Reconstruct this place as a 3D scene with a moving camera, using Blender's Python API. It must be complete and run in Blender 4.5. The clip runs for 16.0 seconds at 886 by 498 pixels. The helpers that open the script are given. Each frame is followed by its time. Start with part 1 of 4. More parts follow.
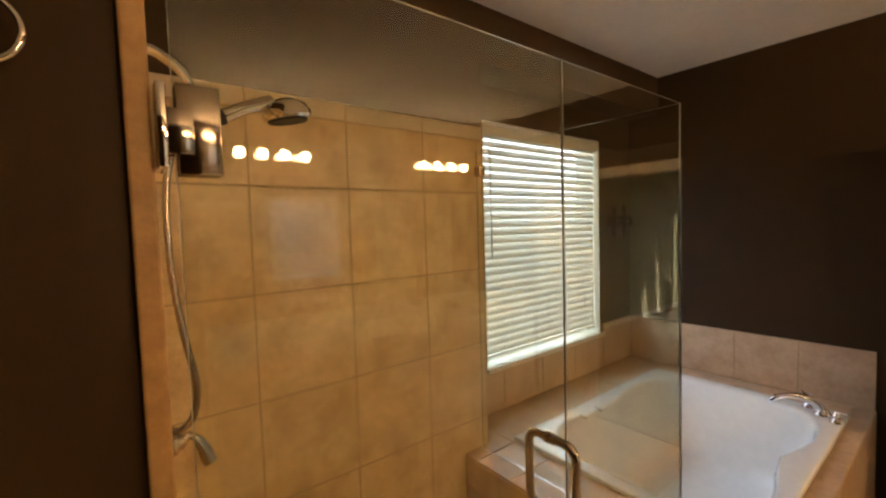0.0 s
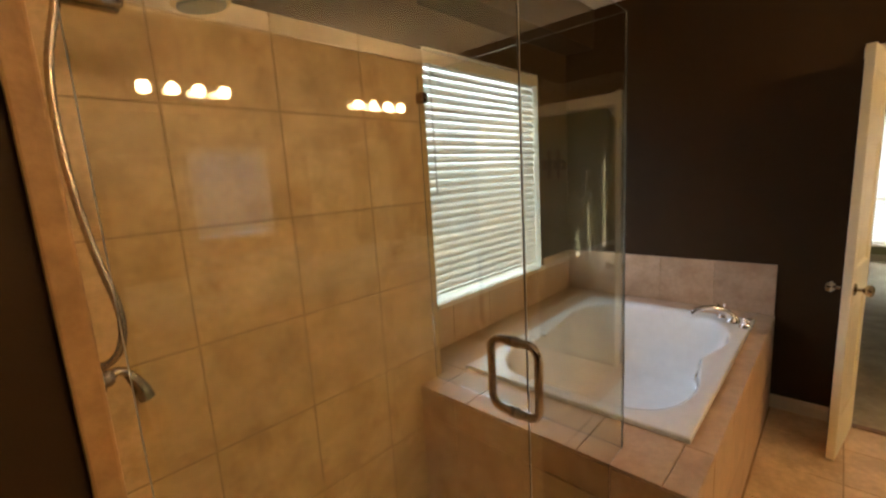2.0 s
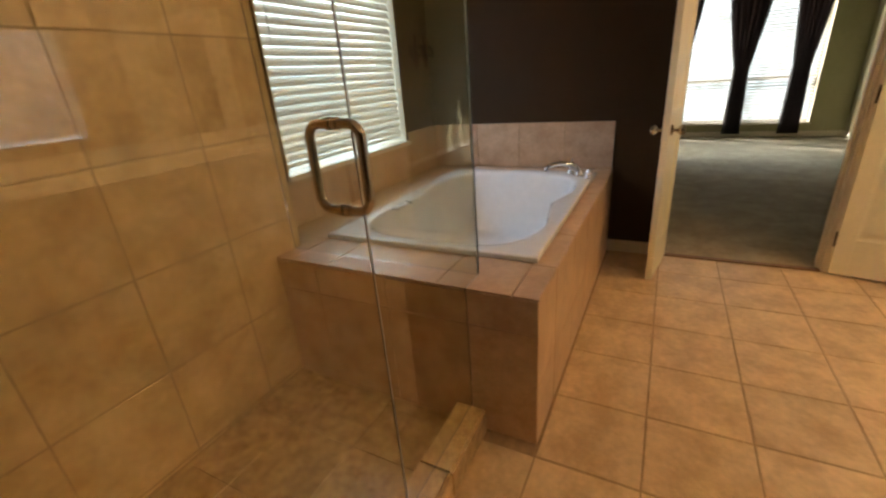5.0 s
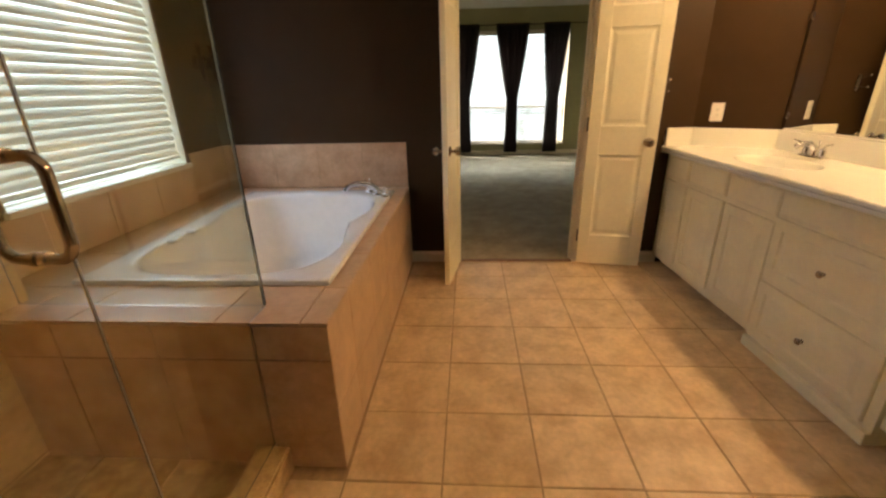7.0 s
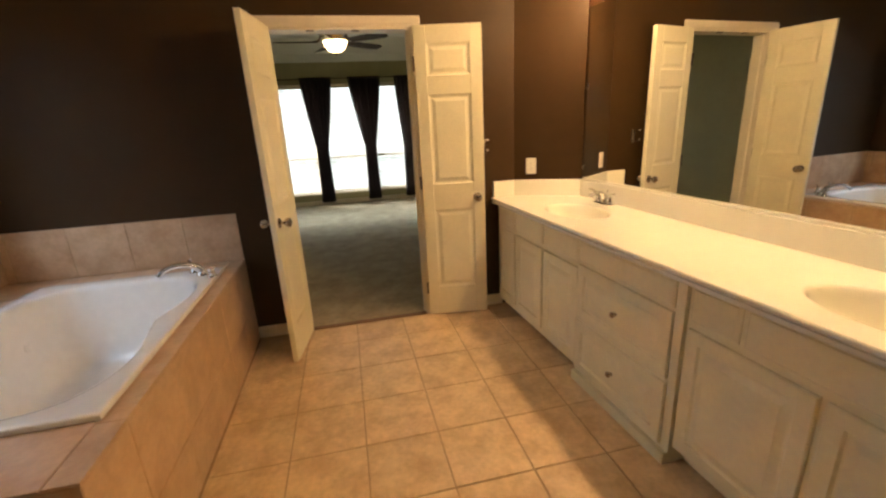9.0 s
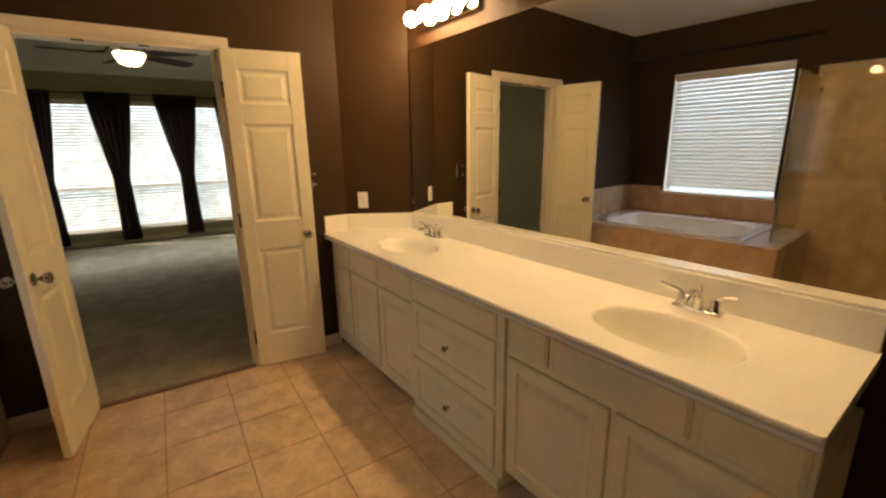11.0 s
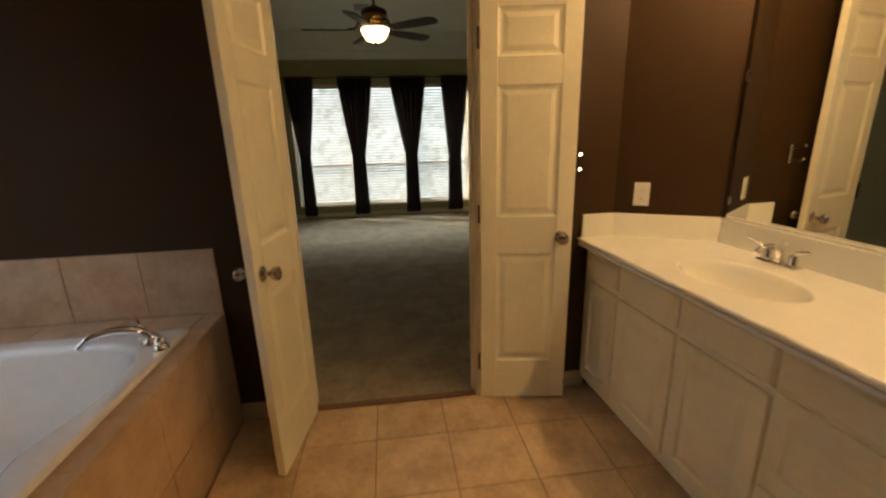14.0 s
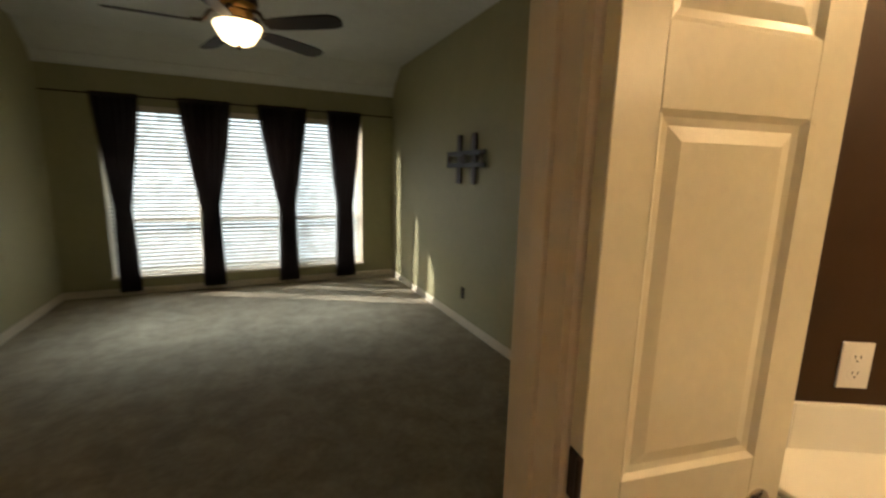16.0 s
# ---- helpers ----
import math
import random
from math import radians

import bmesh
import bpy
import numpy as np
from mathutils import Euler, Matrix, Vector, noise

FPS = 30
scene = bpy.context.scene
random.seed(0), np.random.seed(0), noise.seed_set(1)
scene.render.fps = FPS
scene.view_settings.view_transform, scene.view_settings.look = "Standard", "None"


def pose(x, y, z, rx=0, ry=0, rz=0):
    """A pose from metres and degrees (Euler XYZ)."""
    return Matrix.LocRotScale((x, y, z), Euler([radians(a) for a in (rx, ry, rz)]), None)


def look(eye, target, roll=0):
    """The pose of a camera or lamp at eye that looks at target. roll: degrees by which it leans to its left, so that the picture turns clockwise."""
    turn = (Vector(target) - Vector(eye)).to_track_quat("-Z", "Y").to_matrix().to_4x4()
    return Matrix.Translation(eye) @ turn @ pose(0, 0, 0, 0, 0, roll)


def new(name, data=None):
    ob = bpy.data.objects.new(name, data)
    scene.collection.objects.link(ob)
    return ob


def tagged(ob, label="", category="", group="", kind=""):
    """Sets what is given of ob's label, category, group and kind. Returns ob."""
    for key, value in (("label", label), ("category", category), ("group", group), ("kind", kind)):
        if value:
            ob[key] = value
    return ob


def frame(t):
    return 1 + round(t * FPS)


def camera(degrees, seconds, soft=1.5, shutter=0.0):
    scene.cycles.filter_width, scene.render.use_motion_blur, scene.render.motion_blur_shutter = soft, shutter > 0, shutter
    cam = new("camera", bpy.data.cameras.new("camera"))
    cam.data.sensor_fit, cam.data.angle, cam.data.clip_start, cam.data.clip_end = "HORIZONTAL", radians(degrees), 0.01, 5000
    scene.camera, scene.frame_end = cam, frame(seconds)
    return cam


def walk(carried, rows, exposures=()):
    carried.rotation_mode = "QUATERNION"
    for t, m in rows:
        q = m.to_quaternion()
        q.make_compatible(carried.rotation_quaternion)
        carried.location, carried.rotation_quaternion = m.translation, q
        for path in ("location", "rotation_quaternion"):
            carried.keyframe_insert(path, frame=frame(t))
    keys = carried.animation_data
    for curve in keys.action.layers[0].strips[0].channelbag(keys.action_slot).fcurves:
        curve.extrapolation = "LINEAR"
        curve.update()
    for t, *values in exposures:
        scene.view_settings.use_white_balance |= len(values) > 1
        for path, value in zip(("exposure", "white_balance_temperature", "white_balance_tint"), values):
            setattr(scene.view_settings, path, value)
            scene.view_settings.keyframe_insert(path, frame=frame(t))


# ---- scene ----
cam = camera(92.9, 16.0, soft=2.3, shutter=0.4)
PATH = [
    (0, (0.172, 0.262, 1.675), (1.411, 1.828, 1.566), -1.7),
    (0.5, (0.167, 0.263, 1.686), (1.467, 1.78, 1.583), -2.3),
    (1, (0.154, 0.273, 1.675), (1.537, 1.715, 1.572), -1.8),
    (1.5, (0.159, 0.301, 1.624), (1.614, 1.657, 1.413), -2.3),
    (2, (0.17, 0.321, 1.57), (1.598, 1.682, 1.239), -3.5),
    (2.5, (0.184, 0.336, 1.526), (1.6, 1.69, 1.122), -3.8),
    (3, (0.209, 0.344, 1.477), (1.62, 1.674, 0.987), -4.8),
    (5.5, (0.278, 0.23, 1.261), (1.987, 0.918, 0.481), -3.4),
    (6, (0.29, 0.186, 1.266), (2.075, 0.653, 0.494), -2.4),
    (6.5, (0.298, 0.148, 1.28), (2.128, 0.427, 0.524), -1.8),
    (7, (0.296, 0.121, 1.293), (2.158, 0.244, 0.574), -1.4),
    (7.5, (0.299, 0.081, 1.33), (2.18, 0.115, 0.651), -1.9),
    (8, (0.327, -0.003, 1.367), (2.221, -0.086, 0.73), -2.5),
    (8.5, (0.363, -0.101, 1.408), (2.256, -0.355, 0.817), -3.5),
    (9, (0.373, -0.183, 1.437), (2.245, -0.586, 0.862), -3.0),
    (9.5, (0.375, -0.244, 1.461), (2.229, -0.746, 0.903), -2.9),
    (10, (0.379, -0.301, 1.476), (2.186, -0.995, 0.972), -1.7),
    (10.2, (0.393, -0.304, 1.49), (2.154, -1.111, 0.993), -1.2),
    (12.3, (0.513, -0.326, 1.426), (2.081, -1.475, 0.955), -1.1),
    (12.5, (0.568, -0.308, 1.415), (2.182, -1.382, 0.924), -1.7),
    (13, (0.736, -0.249, 1.386), (2.513, -0.997, 0.856), -3.1),
    (13.5, (1.003, -0.249, 1.405), (2.898, -0.59, 0.861), -2.7),
    (14, (1.355, -0.262, 1.426), (3.267, -0.499, 0.887), -1.6),
    (14.5, (1.741, -0.245, 1.469), (3.662, -0.591, 1.035), -1.3),
    (15, (2.143, -0.26, 1.504), (4.075, -0.601, 1.116), -0.2),
    (15.5, (2.525, -0.23, 1.501), (4.455, -0.646, 1.185), 1.9),
    (16, (2.876, -0.23, 1.516), (4.665, -1.056, 1.17), 1.4),
]
EXPOSURES = [(0, 1.24, 6700, 10), (1.5, 1.19, 6600, 10), (3.0, 1.09, 6500, 10), (5.5, 1.13, 6500, 10), (7.0, 1.25, 6550, 10), (8.5, 1.33, 6650, 10), (10.0, 1.02, 6650, 10), (12.5, 0.58, 6900, 10),
             (14.0, 0.48, 6900, 10), (14.5, 0.60, 6650, 10), (15.5, 0.68, 6400, 10), (16.0, 0.70, 6300, 10)]
walk(cam, [(t, look(eye, target, roll)) for t, eye, target, roll in PATH], EXPOSURES)

# ---- world, sun, exposure ----
SUN_EL, SUN_AZ = radians(25), math.atan2(0.46, 0.89)   # azimuth from +y towards +x
world = bpy.data.worlds.new("world")
scene.world = world
world.use_nodes = True
wn = world.node_tree.nodes
sky = wn.new("ShaderNodeTexSky")
sky.sky_type = "NISHITA"
sky.sun_disc = False
sky.sun_elevation = SUN_EL
sky.sun_rotation = SUN_AZ
wn["Background"].inputs["Strength"].default_value = 0.15
world.node_tree.links.new(sky.outputs[0], wn["Background"].inputs["Color"])
sun = new("sun", bpy.data.lights.new("sun", "SUN"))
sun.data.energy, sun.data.angle, sun.data.color = 5.0, radians(0.5), (1.0, 0.93, 0.82)
to_sun = Vector((math.sin(SUN_AZ) * math.cos(SUN_EL), math.cos(SUN_AZ) * math.cos(SUN_EL), math.sin(SUN_EL)))
sun.matrix_world = look((0, 0, 0), -to_sun)
BULB, BOWL, FAR = 76.0, 4.5, 1.35
pane_light = new("window_daylight", bpy.data.lights.new("window_daylight", "AREA"))   # sky through the bath window's opening
pane_light.data.shape, pane_light.data.size, pane_light.data.size_y = "RECTANGLE", 1.13, 1.36
pane_light.data.energy, pane_light.data.color = 15.0, (0.64, 0.78, 1.0)
pane_light.matrix_world = look((2.375, 2.14, 1.555), (2.375, 1.14, 1.555))

for wy in (0.79, -0.225, -1.24):     # sky through each bedroom window's opening, falling steeply
    sky_pane = new("bedroom_daylight", bpy.data.lights.new("bedroom_daylight", "AREA"))
    sky_pane.data.shape, sky_pane.data.size, sky_pane.data.size_y = "RECTANGLE", 0.92, 1.9
    sky_pane.data.energy, sky_pane.data.color, sky_pane.data.spread = 4.6, (0.86, 0.97, 1.0), radians(42)
    sky_pane.matrix_world = look((9.16, wy, 1.35), (8.52, wy, 0.52))

# ---- plan, in metres ----
WY = 1.95        # window wall, inner face
SY = 1.73        # shower back wall and header over the tub
JX = 1.575       # where the shower wall steps back to the window wall
DX = 3.38        # door wall, bath face
DT = 0.12        # wall thickness
MY = -1.822      # mirror wall, before its turn
VTURN = Matrix.Translation((3.38, -1.235, 0)) @ pose(0, 0, 0, 0, 0, 3.2) @ Matrix.Translation((-3.38, 1.235, 0))  # the vanity wall is not quite square
BACK = -1.5      # wall behind
CEIL = 2.71
GY = 0.82        # shower front glass
SX = 0.205       # shower side wall
DECK = 0.607
DKX, DKY = 1.42, 0.565   # tub deck's front and side
BX, BL, BR = 8.90, 1.76, -2.16   # bedroom back, sides
BCEIL = 2.92


# ---- materials ----
def mat(name, base, rough=0.5, metal=0.0, var=0.0, scale=8.0, bump=0.0, bscale=60.0, second=None, spread=(0.35, 0.65), rand=0.0, spec=None, coat=0.0, sheen=0.0, fine=None):
    m = bpy.data.materials.new(name)
    m.use_nodes = True
    nt = m.node_tree
    b = nt.nodes["Principled BSDF"]
    b.inputs["Roughness"].default_value = rough
    b.inputs["Metallic"].default_value = metal
    b.inputs["Base Color"].default_value = (*base, 1)
    if spec is not None:
        b.inputs["Specular IOR Level"].default_value = spec
    if coat:
        b.inputs["Coat Weight"].default_value = coat
        b.inputs["Coat Roughness"].default_value = 0.08
    if sheen:
        b.inputs["Sheen Weight"].default_value = sheen
    geo = nt.nodes.new("ShaderNodeNewGeometry")
    if var or second:
        n1 = nt.nodes.new("ShaderNodeTexNoise")
        n1.inputs["Scale"].default_value = scale
        n1.inputs["Detail"].default_value = 6
        n1.inputs["Roughness"].default_value = 0.62
        nt.links.new(geo.outputs["Position"], n1.inputs["Vector"])
        ramp = nt.nodes.new("ShaderNodeValToRGB")
        ramp.color_ramp.elements[0].position, ramp.color_ramp.elements[1].position = spread
        two = second or tuple(c * (1 - var) for c in base)
        ramp.color_ramp.elements[0].color, ramp.color_ramp.elements[1].color = (*two, 1), (*base, 1)
        nt.links.new(n1.outputs["Fac"], ramp.inputs["Fac"])
        last = ramp.outputs["Color"]
        n3 = nt.nodes.new("ShaderNodeTexNoise")
        n3.inputs["Scale"].default_value, n3.inputs["Detail"].default_value = scale * 5.3, 3
        nt.links.new(geo.outputs["Position"], n3.inputs["Vector"])
        r3 = nt.nodes.new("ShaderNodeMapRange")
        amt = fine if fine is not None else 0.06
        r3.inputs["To Min"].default_value, r3.inputs["To Max"].default_value = 1 - amt, 1 + amt
        nt.links.new(n3.outputs["Fac"], r3.inputs["Value"])
        hs3 = nt.nodes.new("ShaderNodeHueSaturation")
        nt.links.new(last, hs3.inputs["Color"])
        nt.links.new(r3.outputs[0], hs3.inputs["Value"])
        last = hs3.outputs["Color"]
        if rand:
            info = nt.nodes.new("ShaderNodeObjectInfo")
            rng = nt.nodes.new("ShaderNodeMapRange")
            rng.inputs["To Min"].default_value, rng.inputs["To Max"].default_value = 1 - rand, 1 + rand
            nt.links.new(info.outputs["Random"], rng.inputs["Value"])
            hsv = nt.nodes.new("ShaderNodeHueSaturation")
            nt.links.new(last, hsv.inputs["Color"])
            nt.links.new(rng.outputs[0], hsv.inputs["Value"])
            last = hsv.outputs["Color"]
        nt.links.new(last, b.inputs["Base Color"])
        r2 = nt.nodes.new("ShaderNodeMapRange")
        r2.inputs["To Min"].default_value, r2.inputs["To Max"].default_value = rough * 0.85, min(1, rough * 1.2)
        nt.links.new(n1.outputs["Fac"], r2.inputs["Value"])
        nt.links.new(r2.outputs[0], b.inputs["Roughness"])
    if bump:
        n2 = nt.nodes.new("ShaderNodeTexNoise")
        n2.inputs["Scale"].default_value = bscale
        n2.inputs["Detail"].default_value = 4
        nt.links.new(geo.outputs["Position"], n2.inputs["Vector"])
        bp = nt.nodes.new("ShaderNodeBump")
        bp.inputs["Strength"].default_value = bump
        bp.inputs["Distance"].default_value = 0.004
        nt.links.new(n2.outputs["Fac"], bp.inputs["Height"])
        nt.links.new(bp.outputs[0], b.inputs["Normal"])
    return m


def glow(name, color, strength):
    m = bpy.data.materials.new(name)
    m.use_nodes = True
    b = m.node_tree.nodes["Principled BSDF"]
    b.inputs["Base Color"].default_value = (*color, 1)
    b.inputs["Emission Color"].default_value = (*color, 1)
    b.inputs["Emission Strength"].default_value = strength
    return m


def glassy(name, color, rough=0.0):
    m = mat(name, color, rough)
    b = m.node_tree.nodes["Principled BSDF"]
    b.inputs["Transmission Weight"].default_value = 1.0
    b.inputs["IOR"].default_value = 1.5
    return m


def thin_cloth(name, base, through_color, mix):
    """Diffuse with some light coming through, for slats and curtains."""
    m = mat(name, base, 0.55)
    nt = m.node_tree
    tr = nt.nodes.new("ShaderNodeBsdfTranslucent")
    tr.inputs["Color"].default_value = (*through_color, 1)
    mx = nt.nodes.new("ShaderNodeMixShader")
    mx.inputs[0].default_value = mix
    nt.links.new(nt.nodes["Principled BSDF"].outputs[0], mx.inputs[1])
    nt.links.new(tr.outputs[0], mx.inputs[2])
    nt.links.new(mx.outputs[0], nt.nodes["Material Output"].inputs["Surface"])
    return m


M_BROWN = mat("brown_paint", (0.050, 0.0265, 0.0105), 0.50, spec=0.16, var=0.12, scale=3, bump=0.12, bscale=140)
M_CEIL = mat("ceiling_paint", (0.78, 0.76, 0.73), 0.8, var=0.05, scale=5, bump=0.5, bscale=90)
M_WHITE = mat("white_trim_paint", (0.80, 0.73, 0.60), 0.36, var=0.05, scale=6, bump=0.05, bscale=30)
M_DOOR = mat("white_door_paint", (0.82, 0.77, 0.575), 0.29, var=0.05, scale=7, bump=0.12, bscale=45)
M_CAB = mat("cabinet_paint", (0.86, 0.795, 0.54), 0.36, var=0.06, scale=9, bump=0.05, bscale=40)
M_COUNTER = mat("cultured_marble", (0.90, 0.885, 0.78), 0.19, var=0.02, scale=9, coat=0.08, fine=0.015)
M_FTILE = mat("floor_tile", (0.70, 0.515, 0.305), 0.36, scale=6.5, second=(0.53, 0.365, 0.205), spread=(0.38, 0.60), bump=0.15, bscale=22, rand=0.06, fine=0.20)
M_WTILE = mat("wall_tile", (0.70, 0.50, 0.26), 0.33, scale=8, second=(0.50, 0.335, 0.155), spread=(0.32, 0.66), bump=0.12, bscale=25, rand=0.05, fine=0.20)
M_DTILE = mat("deck_tile", (0.62, 0.43, 0.275), 0.36, scale=8, second=(0.48, 0.31, 0.185), bump=0.12, bscale=25, rand=0.05, fine=0.13)
M_BULL = mat("bullnose_tile", (0.66, 0.53, 0.37), 0.36, var=0.15, scale=9, bump=0.08)
M_GROUT = mat("grout", (0.46, 0.31, 0.175), 0.85, var=0.3, scale=30, bump=0.3, bscale=200)
M_WGROUT = mat("wall_grout", (0.48, 0.34, 0.18), 0.85, var=0.25, scale=30, bump=0.3, bscale=200)
M_SHFLOOR = mat("shower_stone", (0.58, 0.41, 0.20), 0.30, scale=24, second=(0.36, 0.235, 0.105), spread=(0.36, 0.64), bump=0.35, bscale=60, rand=0.06, fine=0.22)
M_SGROUT = mat("shower_floor_grout", (0.40, 0.27, 0.125), 0.8, var=0.25, scale=30, bump=0.3, bscale=200)
M_TUB = mat("tub_acrylic", (0.84, 0.82, 0.79), 0.14, var=0.02, scale=4, coat=0.4)
M_CHROME = mat("chrome", (0.82, 0.80, 0.78), 0.08, 1.0, var=0.05, scale=20)
M_POLISHED = mat("polished_nickel", (0.40, 0.34, 0.28), 0.12, 1.0, var=0.15, scale=25)
M_NICKEL = mat("brushed_nickel", (0.55, 0.48, 0.40), 0.2, 1.0, var=0.12, scale=40)
M_DARKMETAL = mat("bronze_metal", (0.07, 0.05, 0.04), 0.35, 0.9, var=0.2, scale=30)
M_PEWTER = mat("pewter", (0.07, 0.07, 0.07), 0.45, 0.8, var=0.3, scale=25)
M_BRASS = mat("aged_brass", (0.50, 0.29, 0.10), 0.35, 0.9, var=0.3, scale=30)
M_RUBBER = mat("dark_rubber", (0.02, 0.02, 0.02), 0.6)
M_WOOD = mat("trim_wood", (0.52, 0.31, 0.125), 0.45, scale=30, second=(0.38, 0.21, 0.08), bump=0.2, bscale=80)
M_CARPET = mat("carpet", (0.37, 0.305, 0.195), 0.95, scale=5, spread=(0.38, 0.62), second=(0.255, 0.205, 0.125), bump=1.0, bscale=230, sheen=0.15, fine=0.28)
M_OLIVE = mat("olive_paint", (0.43, 0.405, 0.235), 0.5, var=0.08, scale=3, bump=0.12, bscale=140)
M_BCEIL = mat("bedroom_ceiling_paint", (0.78, 0.80, 0.79), 0.8, var=0.05, scale=5, bump=0.3, bscale=90)
M_BLIND = thin_cloth("blind_slat", (0.80, 0.77, 0.70), (0.78, 0.82, 0.86), 0.12)
M_FAUX = thin_cloth("faux_wood_slat", (0.86, 0.84, 0.78), (0.92, 0.90, 0.83), 0.22)
M_CURTAIN = thin_cloth("dark_curtain", (0.022, 0.017, 0.016), (0.05, 0.03, 0.025), 0.25)
M_GLASS = glassy("shower_glass", (0.89, 0.915, 0.84))
M_GEDGE = glassy("ground_glass_edge", (0.80, 0.84, 0.72), 0.3)
M_PANE = glassy("window_glass", (0.98, 0.99, 0.99))
M_MIRROR = mat("mirror_silver", (0.85, 0.86, 0.83), 0.0, 1.0)
M_BULB = glow("bulb_glow", (1.0, 0.645, 0.315), BULB)
M_BOWL = glow("lamp_bowl_glow", (1.0, 0.70, 0.36), BOWL)
M_PLATE = mat("wall_plate_plastic", (0.80, 0.78, 0.72), 0.35)
M_SLOT = mat("dark_slot", (0.03, 0.03, 0.03), 0.6)
M_BLADE = mat("fan_blade_wood", (0.028, 0.016, 0.010), 0.55, spec=0.2, var=0.3, scale=20)
M_WALNUT = mat("threshold_wood", (0.22, 0.11, 0.05), 0.5, var=0.4, scale=40)
M_GRASS = mat("lawn", (0.20, 0.22, 0.12), 0.9, scale=2, second=(0.28, 0.27, 0.18), bump=0.5)



# ---- mesh helpers ----
def bm_new():
    return bmesh.new()


def box(bm, x0, x1, y0, y1, z0, z1, bev=0.0, seg=2, m=None):
    r = bmesh.ops.create_cube(bm, size=1.0)
    vs = r["verts"]
    for v in vs:
        v.co = Vector(((x0 + x1) / 2 + v.co.x * (x1 - x0), (y0 + y1) / 2 + v.co.y * (y1 - y0), (z0 + z1) / 2 + v.co.z * (z1 - z0)))
    if bev:
        es = list({e for v in vs for e in v.link_edges})
        g = bmesh.ops.bevel(bm, geom=es, offset=bev, segments=seg, affect="EDGES", profile=0.5)
        vs = list({v for f in g["faces"] for v in f.verts} | {v for v in vs if v.is_valid})
    if m is not None:
        bmesh.ops.transform(bm, matrix=m, verts=[v for v in vs if v.is_valid])
    return bm


def prism(bm, pts, z0, z1):
    lo = [bm.verts.new((x, y, z0)) for x, y in pts]
    hi = [bm.verts.new((x, y, z1)) for x, y in pts]
    n = len(pts)
    bm.faces.new(lo[::-1])
    bm.faces.new(hi)
    for i in range(n):
        bm.faces.new((lo[i], lo[(i + 1) % n], hi[(i + 1) % n], hi[i]))
    bmesh.ops.recalc_face_normals(bm, faces=bm.faces)
    return bm


def lathe(bm, prof, seg=24, m=None):
    """Turns (radius, height) pairs round z."""
    rings = []
    for r, z in prof:
        if r < 1e-6:
            rings.append([bm.verts.new((0, 0, z))])
        else:
            rings.append([bm.verts.new((r * math.cos(2 * math.pi * i / seg), r * math.sin(2 * math.pi * i / seg), z)) for i in range(seg)])
    for a, b in zip(rings, rings[1:]):
        for i in range(seg):
            j = (i + 1) % seg
            q = [a[i % len(a)], a[j % len(a)], b[j % len(b)], b[i % len(b)]]
            u = []
            for v in q:
                if v not in u:
                    u.append(v)
            if len(u) > 2:
                bm.faces.new(u)
    if m is not None:
        bmesh.ops.transform(bm, matrix=m, verts=[v for r in rings for v in r])
    return bm


def tube(bm, pts, rad, seg=12, closed=False, caps=True):
    """A round bar along a line of points; rad may be one number or one a point."""
    pts = [Vector(p) for p in pts]
    n = len(pts)
    rads = rad if isinstance(rad, (list, tuple)) else [rad] * n
    rings, up = [], None
    for i, p in enumerate(pts):
        a = pts[(i - 1) % n] if closed or i else p
        b = pts[(i + 1) % n] if closed or i < n - 1 else p
        t = (b - a).normalized()
        if up is None:
            up = t.orthogonal().normalized()
        up = (up - t * up.dot(t)).normalized()
        w = t.cross(up)
        rings.append([bm.verts.new(p + (up * math.cos(2 * math.pi * k / seg) + w * math.sin(2 * math.pi * k / seg)) * rads[i]) for k in range(seg)])
    pairs = list(zip(rings, rings[1:])) + ([(rings[-1], rings[0])] if closed else [])
    for a, b in pairs:
        for k in range(seg):
            bm.faces.new((a[k], a[(k + 1) % seg], b[(k + 1) % seg], b[k]))
    if caps and not closed:
        bm.faces.new(rings[0][::-1])
        bm.faces.new(rings[-1])
    return bm


def curve_pts(ctrl, n=10):
    """A smooth line through control points."""
    c = [Vector(p) for p in ctrl]
    c = [2 * c[0] - c[1]] + c + [2 * c[-1] - c[-2]]
    out = []
    for i in range(1, len(c) - 2):
        for k in range(n):
            t = k / n
            out.append(0.5 * ((2 * c[i]) + (-c[i - 1] + c[i + 1]) * t + (2 * c[i - 1] - 5 * c[i] + 4 * c[i + 1] - c[i + 2]) * t * t + (-c[i - 1] + 3 * c[i] - 3 * c[i + 1] + c[i + 2]) * t ** 3))
    out.append(c[-2])
    return out


def edged(ob):
    """Gives a glass sheet's narrow edge faces their own ground-edge material."""
    ob.data.materials.append(M_GEDGE)
    big = max(p.area for p in ob.data.polygons)
    for p in ob.data.polygons:
        if p.area < big * 0.3:
            p.material_index = 1
    ob.visible_shadow = False
    return ob


def part(name, bm, material, parent=None, label="", smooth=False, m=None):
    me = bpy.data.meshes.new(name)
    bmesh.ops.recalc_face_normals(bm, faces=bm.faces)
    bm.to_mesh(me)
    bm.free()
    me.materials.append(material)
    if smooth:
        me.polygons.foreach_set("use_smooth", [True] * len(me.polygons))
        me.set_sharp_from_angle(angle=radians(38))
    ob = new(name, me)
    if m is not None:
        ob.matrix_world = m
    if parent is not None:
        ob.parent = parent
    if label:
        ob["label"] = label
    return ob


